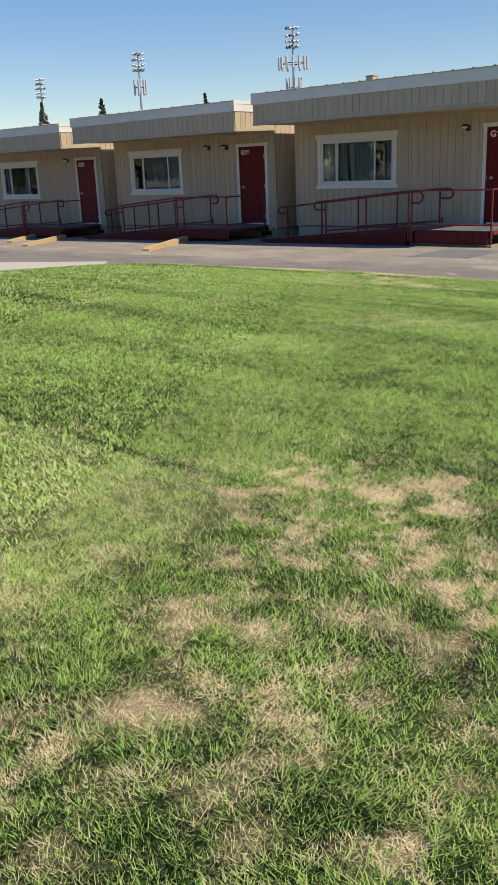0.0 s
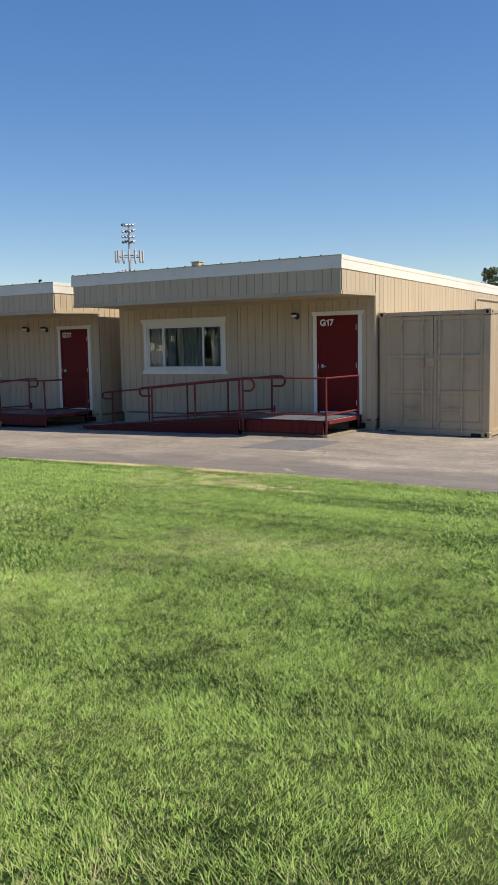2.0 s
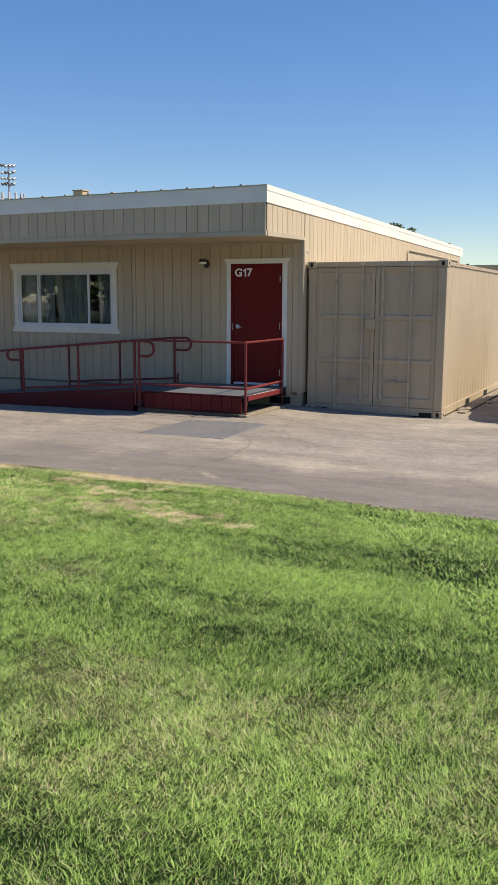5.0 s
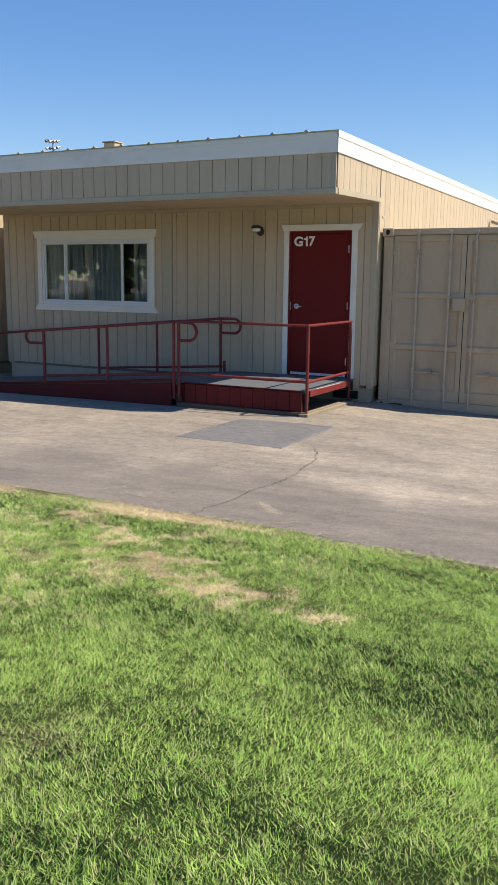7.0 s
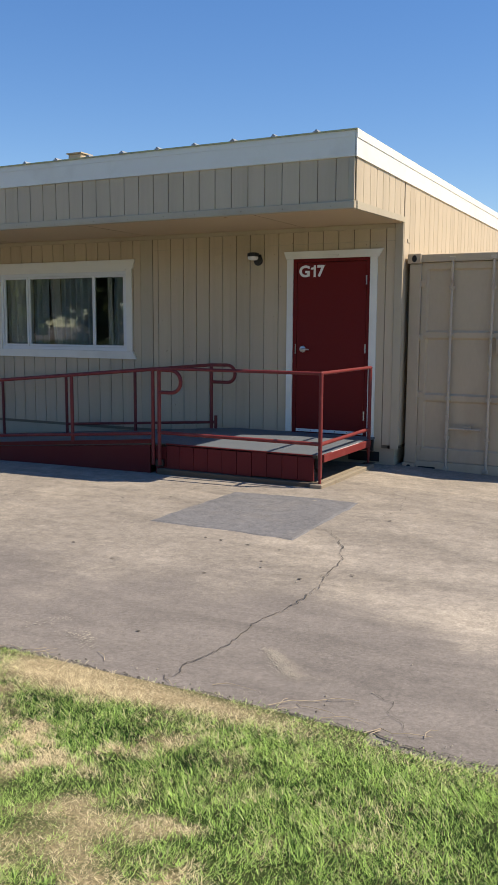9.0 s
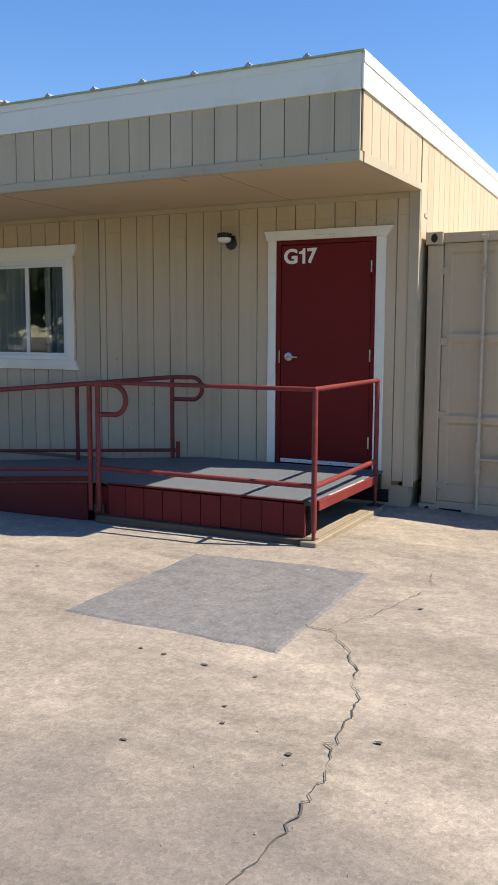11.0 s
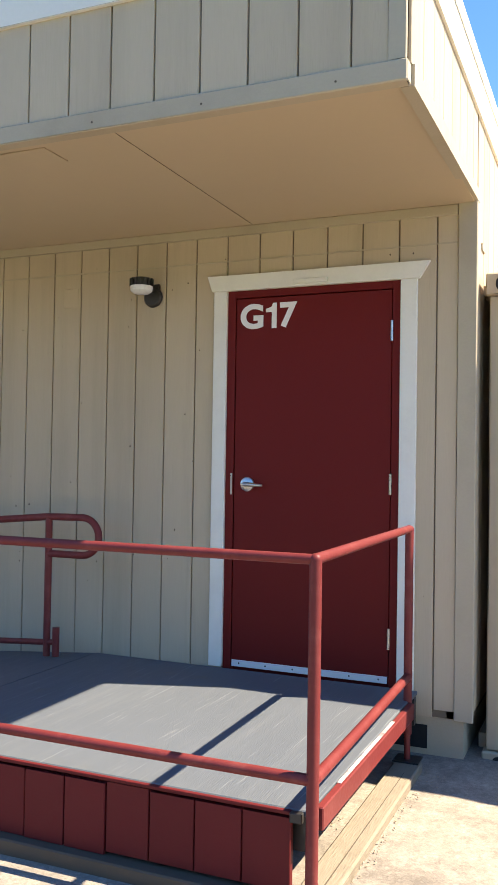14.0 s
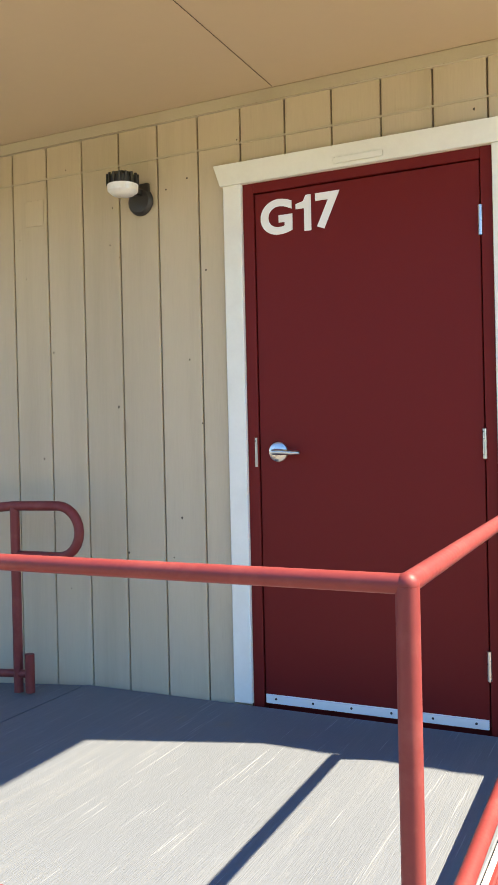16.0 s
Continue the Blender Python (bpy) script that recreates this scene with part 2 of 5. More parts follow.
def worn_asphalt(m):
    """Older, greyer asphalt along the lawn with a ragged border, and drag-stretched stains over the whole yard."""
    nt, L = m.node_tree, m.node_tree.links.new
    bsdf = nt.nodes["Principled BSDF"]
    src = bsdf.inputs["Base Color"].links[0].from_socket
    geo = nt.nodes.new("ShaderNodeNewGeometry")
    sep = nt.nodes.new("ShaderNodeSeparateXYZ")
    L(geo.outputs["Position"], sep.inputs[0])
    rag = node(nt, "ShaderNodeTexNoise", Scale=0.55, Detail=6.0, Roughness=0.6)
    L(geo.outputs["Position"], rag.inputs["Vector"])
    off = node(nt, "ShaderNodeMath")
    off.operation = 'MULTIPLY_ADD'
    off.inputs[1].default_value = 3.4
    L(rag.outputs[0], off.inputs[0])
    L(sep.outputs[1], off.inputs[2])
    zone = node(nt, "ShaderNodeMapRange")
    zone.interpolation_type = 'SMOOTHSTEP'
    zone.inputs[1].default_value, zone.inputs[2].default_value = -3.2, -4.1
    zone.inputs[3].default_value, zone.inputs[4].default_value = 0.0, 0.72
    L(off.outputs[0], zone.inputs[0])
    grey = nt.nodes.new("ShaderNodeMix")
    grey.data_type = 'RGBA'
    grey.inputs[7].default_value = (0.158, 0.137, 0.122, 1)
    L(zone.outputs[0], grey.inputs[0])
    L(src, grey.inputs[6])
    stretch = node(nt, "ShaderNodeMapping", Scale=(0.7, 2.0, 1.0), Rotation=(0, 0, 0.25))
    L(geo.outputs["Position"], stretch.inputs["Vector"])
    smear = node(nt, "ShaderNodeTexNoise", Scale=1.1, Detail=8.0, Roughness=0.7, Distortion=0.6)
    L(stretch.outputs[0], smear.inputs["Vector"])
    amount = node(nt, "ShaderNodeMapRange")
    amount.inputs[1].default_value, amount.inputs[2].default_value = 0.36, 0.64
    amount.inputs[3].default_value, amount.inputs[4].default_value = 0.80, 1.16
    L(smear.outputs[0], amount.inputs[0])
    mul = nt.nodes.new("ShaderNodeMix")
    mul.data_type, mul.blend_type = 'RGBA', 'MULTIPLY'
    mul.inputs[0].default_value = 1.0
    L(grey.outputs[2], mul.inputs[6])
    L(amount.outputs[0], mul.inputs[7])
    L(mul.outputs[2], bsdf.inputs["Base Color"])


def scratched(m, color):
    """Long thin scratches down to the pale wood, and a few brown spots."""
    nt, L = m.node_tree, m.node_tree.links.new
    bsdf = nt.nodes["Principled BSDF"]
    last = bsdf.inputs["Base Color"].links[0].from_socket
    geo = nt.nodes.new("ShaderNodeNewGeometry")
    for scale, turn, lo, hi, amount, tint in (((130, 2.4, 1), 0.06, 0.66, 0.70, 0.55, color), ((300, 4.0, 1), -0.10, 0.66, 0.72, 0.3, color), ((3.1, 3.1, 1), 0.0, 0.68, 0.74, 0.45, (0.16, 0.12, 0.07, 1))):
        mp = node(nt, "ShaderNodeMapping", Scale=scale, Rotation=(0, 0, turn))
        L(geo.outputs["Position"], mp.inputs["Vector"])
        nz = node(nt, "ShaderNodeTexNoise", Scale=1.0, Detail=3.0)
        L(mp.outputs[0], nz.inputs["Vector"])
        mr = node(nt, "ShaderNodeMapRange")
        mr.inputs[1].default_value, mr.inputs[2].default_value, mr.inputs[4].default_value = lo, hi, amount
        L(nz.outputs[0], mr.inputs[0])
        mx = nt.nodes.new("ShaderNodeMix")
        mx.data_type = 'RGBA'
        mx.inputs[7].default_value = tint
        L(mr.outputs[0], mx.inputs[0])
        L(last, mx.inputs[6])
        last = mx.outputs[2]
    L(last, bsdf.inputs["Base Color"])


scratched(M["deck"], (0.25, 0.265, 0.27, 1))
worn_asphalt(M["asphalt"])
speckled(M["asphalt"], 0.84, 1.16)
speckled(M["patch"], 0.82, 1.22)


def grass_material(name, soil):
    """Turf: green to yellow-green by broad noise, straw where the 'dry' attribute is high; the soil carries fine
    thatch, its green darkened for shade between blades.
    """
    m = bpy.data.materials.new(name)
    m.use_nodes = True
    nt, L = m.node_tree, m.node_tree.links.new
    bsdf = nt.nodes["Principled BSDF"]
    geo = nt.nodes.new("ShaderNodeNewGeometry")
    n1 = node(nt, "ShaderNodeTexNoise", Scale=0.9, Detail=4.0)
    L(geo.outputs["Position"], n1.inputs["Vector"])
    fine = node(nt, "ShaderNodeTexNoise", Scale=95.0, Detail=3.0)
    L(geo.outputs["Position"], fine.inputs["Vector"])
    dry = nt.nodes.new("ShaderNodeAttribute")
    dry.attribute_name = "dry"
    tone = nt.nodes.new("ShaderNodeAttribute")
    tone.attribute_name = "tone"
    g = nt.nodes.new("ShaderNodeMix")
    g.data_type = 'RGBA'
    # Soil green cut to a seventh, painting in the shade between the blades.
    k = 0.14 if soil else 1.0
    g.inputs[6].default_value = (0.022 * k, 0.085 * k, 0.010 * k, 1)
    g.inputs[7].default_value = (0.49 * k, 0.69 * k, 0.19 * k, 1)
    s = node(nt, "ShaderNodeMath")
    s.operation = 'MULTIPLY_ADD'
    s.inputs[1].default_value = 0.55
    L(n1.outputs[0], s.inputs[0])
    L(tone.outputs["Fac"], s.inputs[2])
    L(s.outputs[0], g.inputs[0])
    d = nt.nodes.new("ShaderNodeMix")
    d.data_type = 'RGBA'
    d.inputs[7].default_value = (0.34, 0.265, 0.155, 1) if soil else (0.80, 0.68, 0.43, 1)
    L(g.outputs[2], d.inputs[6])
    out = d.outputs[2]
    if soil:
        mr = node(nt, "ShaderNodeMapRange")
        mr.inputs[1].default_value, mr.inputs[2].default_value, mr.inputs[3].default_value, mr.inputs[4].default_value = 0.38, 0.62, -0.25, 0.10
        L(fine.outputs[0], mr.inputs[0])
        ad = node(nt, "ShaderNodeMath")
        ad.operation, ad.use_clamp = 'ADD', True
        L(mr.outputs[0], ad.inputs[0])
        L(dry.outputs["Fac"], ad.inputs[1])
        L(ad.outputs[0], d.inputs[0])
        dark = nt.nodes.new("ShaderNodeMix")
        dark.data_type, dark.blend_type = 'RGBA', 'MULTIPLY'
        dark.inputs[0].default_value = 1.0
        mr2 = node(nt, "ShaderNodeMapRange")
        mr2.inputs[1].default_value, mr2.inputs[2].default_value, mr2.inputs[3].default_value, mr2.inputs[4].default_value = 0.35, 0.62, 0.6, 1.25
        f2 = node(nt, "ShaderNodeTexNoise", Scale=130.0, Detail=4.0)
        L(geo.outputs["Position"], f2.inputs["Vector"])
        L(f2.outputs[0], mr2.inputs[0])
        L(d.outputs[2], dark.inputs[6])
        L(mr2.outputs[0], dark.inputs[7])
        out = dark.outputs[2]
    else:
        L(dry.outputs["Fac"], d.inputs[0])
    L(out, bsdf.inputs["Base Color"])
    bsdf.inputs["Roughness"].default_value = 0.6 if not soil else 0.95
    bsdf.inputs["Specular IOR Level"].default_value = 0.12
    if not soil:
        tr = nt.nodes.new("ShaderNodeBsdfTranslucent")
        mx = nt.nodes.new("ShaderNodeMixShader")
        mx.inputs[0].default_value = 0.24
        L(out, tr.inputs[0])
        L(bsdf.outputs[0], mx.inputs[1])
        L(tr.outputs[0], mx.inputs[2])
        L(mx.outputs[0], nt.nodes["Material Output"].inputs[0])
    return m


M["turf"] = grass_material("turf_soil_gap_shade", True)
M["blade"] = grass_material("grass_blades", False)

# ---- building blocks ----


def link_mesh(name, bm, material, smooth=False):
    me = bpy.data.meshes.new(name)
    bmesh.ops.recalc_face_normals(bm, faces=bm.faces)
    bm.to_mesh(me)
    bm.free()
    me.materials.append(M[material])
    if smooth:
        me.polygons.foreach_set("use_smooth", [True] * len(me.polygons))
        me.set_sharp_from_angle(angle=radians(40))
    return new(name, me)


def part(name, bm, material, parent, label="", smooth=False):
    """One mesh object under a thing or part; the bmesh is in the thing's own coordinates."""
    ob = link_mesh(name, bm, material, smooth)
    ob.parent = parent
    return tagged(ob, label)


def holder(name, x, y, z, label, category, group="", turn=0):
    ob = new(name)
    ob.matrix_world = pose(x, y, z, 0, 0, turn)
    return tagged(ob, label, category, group)


def piece(name, me, parent, x, y, z):
    """A repeated piece on shared mesh data."""
    ob = new(name, me)
    ob.parent = parent
    ob.location = (x, y, z)
    return ob


def box(bm, x0, x1, y0, y1, z0, z1, bevel=0.0):
    vs = [bm.verts.new((x, y, z)) for z in (z0, z1) for y in (y0, y1) for x in (x0, x1)]
    fs = [bm.faces.new([vs[i] for i in f]) for f in ((0, 1, 3, 2), (4, 5, 7, 6), (0, 1, 5, 4), (2, 3, 7, 6), (0, 2, 6, 4), (1, 3, 7, 5))]
    if bevel:
        es = list({e for f in fs for e in f.edges})
        bmesh.ops.bevel(bm, geom=es, offset=bevel, segments=1, profile=0.5, affect='EDGES')
    return bm


def boxed(*a, bevel=0.0):
    return box(bmesh.new(), *a, bevel=bevel)


def prism(bm, outline, axis, a, b):
    """An outline in two axes, drawn out along the third from a to b."""
    def at(p, k):
        return {"x": (k, p[0], p[1]), "y": (p[0], k, p[1]), "z": (p[0], p[1], k)}[axis]
    lo = [bm.verts.new(at(p, a)) for p in outline]
    hi = [bm.verts.new(at(p, b)) for p in outline]
    n = len(outline)
    bm.faces.new(lo)
    bm.faces.new(hi)
    for i in range(n):
        bm.faces.new((lo[i], lo[(i + 1) % n], hi[(i + 1) % n], hi[i]))
    return bm


def tube(bm, pts, r, seg=12):
    """A round bar swept along a line of points, with closed ends."""
    pts = [Vector(p) for p in pts]
    rings, a = [], None
    for i, p in enumerate(pts):
        d = (pts[min(i + 1, len(pts) - 1)] - pts[max(i - 1, 0)]).normalized()
        if a is None:
            a = d.cross(Vector((0, 0, 1)) if abs(d.z) < 0.9 else Vector((0, 1, 0)))
        a = (a - d * a.dot(d)).normalized()
        b = d.cross(a)
        rr = r[i] if isinstance(r, (list, tuple)) else r
        rings.append([bm.verts.new(p + (a * math.cos(u) + b * math.sin(u)) * rr) for u in [math.tau * k / seg for k in range(seg)]])
    for q, s in zip(rings, rings[1:]):
        for k in range(seg):
            bm.faces.new((q[k], q[(k + 1) % seg], s[(k + 1) % seg], s[k]))
    bm.faces.new(rings[0])
    bm.faces.new(rings[-1])
    return bm


def tubed(pts, r, seg=12):
    return tube(bmesh.new(), pts, r, seg)


def slab_with_openings(bm, x0, x1, z0, z1, y0, y1, holes):
    """An upright wall between y0 and y1 with openings (xa, xb, za, zb) that go through it."""
    xs = sorted({x0, x1, *[h[0] for h in holes], *[h[1] for h in holes]})
    zs = sorted({z0, z1, *[h[2] for h in holes], *[h[3] for h in holes]})
    for xa, xb in zip(xs, xs[1:]):
        for za, zb in zip(zs, zs[1:]):
            cx, cz = (xa + xb) / 2, (za + zb) / 2
            if not any(h[0] < cx < h[1] and h[2] < cz < h[3] for h in holes):
                box(bm, xa, xb, y0, y1, za, zb)
    bmesh.ops.remove_doubles(bm, verts=bm.verts, dist=1e-5)
    return bm


BOARD_MESHES = {}


def board_mesh(w, h, d, material, axis="x"):
    """A siding board with eased long edges, its lower corner at the origin; shared by all of its size."""
    key = (round(w, 3), round(h, 3), d, material, axis)
    if key not in BOARD_MESHES:
        bm = bmesh.new()
        e = 0.003
        outline = [(0, 0), (w, 0), (w, -d + e), (w - e, -d), (e, -d), (0, -d + e)]
        if axis == "y":
            outline = [(-q, p) for p, q in outline]
        lo = [bm.verts.new((p, q, 0)) for p, q in outline]
        hi = [bm.verts.new((p, q, h)) for p, q in outline]
        bm.faces.new(lo)
        bm.faces.new(hi)
        for i in range(6):
            bm.faces.new((lo[i], lo[(i + 1) % 6], hi[(i + 1) % 6], hi[i]))
        bmesh.ops.recalc_face_normals(bm, faces=bm.faces)
        me = bpy.data.meshes.new("siding_board")
        bm.to_mesh(me)
        bm.free()
        me.materials.append(M[material])
        BOARD_MESHES[key] = me
    return BOARD_MESHES[key]


# ---- lie of the land ----


def land(x, y):
    s = min(1, max(0, (-4.0 - y) / 12.5))
    tilt = 0.0125 * max(-26, min(0, x)) * (1 if y < 8 else max(0, 1 - (y - 8) / 10))
    dip = 0.08 * min(1, max(0, x / 2.0)) * min(1, max(0, (y + 3.5) / 3)) * min(1, max(0, (20 - y) / 8))
    return 0.39 * s * s * (3 - 2 * s) + tilt - dip


def sheet(name, xs, ys, material, lift=0.0, keep=None, bumps=0.0):
    bm = bmesh.new()
    grid = {}
    for i, x in enumerate(xs):
        for j, y in enumerate(ys):
            b = bumps * noise.noise((x * 1.7, y * 1.7, 0.3)) if bumps else 0
            grid[i, j] = bm.verts.new((x, y, land(x, y) + lift + b))
    for i in range(len(xs) - 1):
        for j in range(len(ys) - 1):
            if keep is None or keep((xs[i] + xs[i + 1]) / 2, (ys[j] + ys[j + 1]) / 2):
                bm.faces.new((grid[i, j], grid[i + 1, j], grid[i + 1, j + 1], grid[i, j + 1]))
    bmesh.ops.delete(bm, geom=[v for v in bm.verts if not v.link_faces], context='VERTS')
    return link_mesh(name, bm, material, smooth=True)


def spaced(a, b, n):
    return [a + (b - a) * i / n for i in range(n + 1)]


far = [60, 100, 180, 320, 600]
gx = [-v for v in reversed(far)] + spaced(-40, 40, 120) + far
gy = [-v for v in reversed(far)] + spaced(-34, 40, 110) + far
ground = tagged(sheet("ground", gx, gy, "asphalt", 0.0, None, 0.006), "weathered tan-grey asphalt yard reaching the horizon", "ground", kind="structure")

EDGE_Y = -6.86


def lawn_edge(x):
    return EDGE_Y - 0.07 * max(0, x - 1.9) - 0.12 * max(0, -1.5 - x) ** 0.5 + 0.05 * noise.noise((x * 1.3, 4.2, 0)) + 0.035 * noise.noise((x * 6.1, 1.2, 0))


def lawn_left(y):
    return -5.95 - 0.12 * max(0, -8.5 - y) + 0.03 * noise.noise((y * 3, 0.7, 0)) + 1.5 * max(0, (y + 8.4) / 1.7) ** 2


def on_lawn(x, y):
    return y < lawn_edge(x) and x > lawn_left(y)


# ---- classroom units ----
UNIT_W, PERIOD, DROP, GAP = 7.17, 7.89, -0.10, 0.2015
ROOF_Z, SOFFIT_Z, FRONT_Y, BACK_Y = 3.60, 2.865, -1.585, 12.9
WIN = (-6.255, -3.94, 1.303, 2.407)
DOOR = (-1.338, -0.427, 0.335, 2.443)


def boards_along(parent, material, x0, x1, z0, z1, y, pitch, d, holes=(), start=0.0):
    """Siding boards side by side on a wall that faces -y; they stop round the openings."""
    x = x0 + start
    cuts = [x0]
    while x < x1 - 0.02:
        if x > x0 + 0.02:
            cuts.append(x)
        x += pitch
    cuts.append(x1)
    for a, b in zip(cuts, cuts[1:]):
        pieces = [(a, b, z0, z1)]
        for h in holes:
            if a < h[1] - 0.01 and b > h[0] + 0.01:
                pieces = [q for pa, pb, lo, hi in pieces for q in ((pa, pb, lo, min(hi, h[2])), (pa, pb, max(lo, h[3]), hi),
                                                                    (pa, min(pb, h[0]), h[2], h[3]), (max(pa, h[1]), pb, h[2], h[3]))
                          if q[1] - q[0] > 0.025 and q[3] - q[2] > 0.03]
        for pa, pb, lo, hi in pieces:
            piece("siding_board", board_mesh(pb - pa - 0.0076, hi - lo, d, material), parent, pa + 0.0038, y, lo)


def boards_side(parent, material, y0, y1, zlow, ztop, x, pitch, d, sign=1):
    """Siding boards on an end wall that faces +x, cut to the slope of the roof."""
    y = y0
    while y < y1 - 0.05:
        w = min(pitch, y1 - y)
        top = ztop(y + w)
        me = board_mesh(w - 0.009, round(top - zlow, 2), d, material, "y")
        piece("siding_board", me, parent, x, y + 0.0045, zlow)
        y += pitch


def rake(y):
    return ROOF_Z - 0.165 * (y - FRONT_Y) / (BACK_Y - FRONT_Y)


def lamp_on_wall(x, z, wall_x, wall_z, group="wall lamps over the doors"):
    """Wall pack lamp: round back plate, short arm, finned housing and a milky lens."""
    lamp = holder("wall_lamp", wall_x + x, -0.021, wall_z + z, "dark bronze wall lamp with a milky lens on tan siding", "wall lamp", group)
    bm = bmesh.new()
    tube(bm, [(0.008, 0, -0.03), (0.008, -0.012, -0.03), (0.008, -0.022, -0.03)], [0.062, 0.060, 0.05], 20)
    box(bm, -0.035, 0.055, -0.018, 0.0, -0.03, 0.045, bevel=0.004)
    part("back_plate", bm, "dark_metal", lamp, smooth=True)
    part("arm", boxed(-0.015, 0.025, -0.075, -0.018, -0.01, 0.02, bevel=0.004), "dark_metal", lamp)
    bm = tubed([(0.0, -0.13, 0.012), (0.0, -0.13, 0.045), (0.0, -0.13, 0.062)], [0.062, 0.060, 0.045], 20)
    for k in range(16):
        u = math.tau * k / 16
        c, s = math.cos(u), math.sin(u)
        bm2 = [bm.verts.new((0.061 * c + q * 0.004 * -s + p * 0.010 * c, -0.13 + 0.061 * s + q * 0.004 * c + p * 0.010 * s, z)) for z in (0.012, 0.055) for p, q in ((0, -1), (1, -1), (1, 1), (0, 1))]
        for f in ((0, 1, 2, 3), (4, 5, 6, 7), (0, 1, 5, 4), (1, 2, 6, 5), (2, 3, 7, 6)):
            bm.faces.new([bm2[i] for i in f])
    part("housing", bm, "dark_metal", lamp)
    part("lens", tubed([(0, -0.13, 0.012), (0, -0.13, -0.015), (0, -0.13, -0.03)], [0.066, 0.064, 0.045], 20), "lens", lamp, "milky white lens", smooth=True)
    return lamp


def glyph(bm, char, x0, x1, h, d):
    """One bold letter or figure from the built-in font, fitted to a box; the figure one has a flag."""
    if char == "1":
        w = x1 - x0
        prism(bm, [(x0 + 0.55 * w, 0), (x1, 0), (x1, h), (x0 + 0.66 * w, h), (x0 + 0.5 * w, 0.84 * h), (x0, 0.78 * h), (x0, 0.64 * h), (x0 + 0.55 * w, 0.64 * h)], "z", 0, d)
        return
    cu = bpy.data.curves.new("glyph", 'FONT')
    cu.body, cu.size, cu.extrude, cu.offset = char, 0.2, d / 2, 0.007
    tmp = bpy.data.objects.new("tmp_text", cu)
    scene.collection.objects.link(tmp)
    me = bpy.data.meshes.new_from_object(tmp.evaluated_get(bpy.context.evaluated_depsgraph_get()))
    bpy.data.objects.remove(tmp)
    old = len(bm.verts)
    bm.from_mesh(me)
    bpy.data.meshes.remove(me)
    bm.verts.ensure_lookup_table()
    vs = bm.verts[old:]
    ax, bx = min(v.co.x for v in vs), max(v.co.x for v in vs)
    ay, by = min(v.co.y for v in vs), max(v.co.y for v in vs)
    for v in vs:
        v.co.x = x0 + (v.co.x - ax) / (bx - ax) * (x1 - x0)
        v.co.y = (v.co.y - ay) / (by - ay) * h
        v.co.z += d / 2


def lettering(text, parent, x, y, z):
    bm = bmesh.new()
    for char, (a, b) in zip(text, ((0, 0.141), (0.156, 0.222), (0.241, 0.344))):
        glyph(bm, char, a, b, 0.144, 0.0024)
    ob = part("door_number", bm, "lettering", parent, "white stick-on room number")
    ob.matrix_local = pose(x, y, z, 90, 0, 0)
    return ob


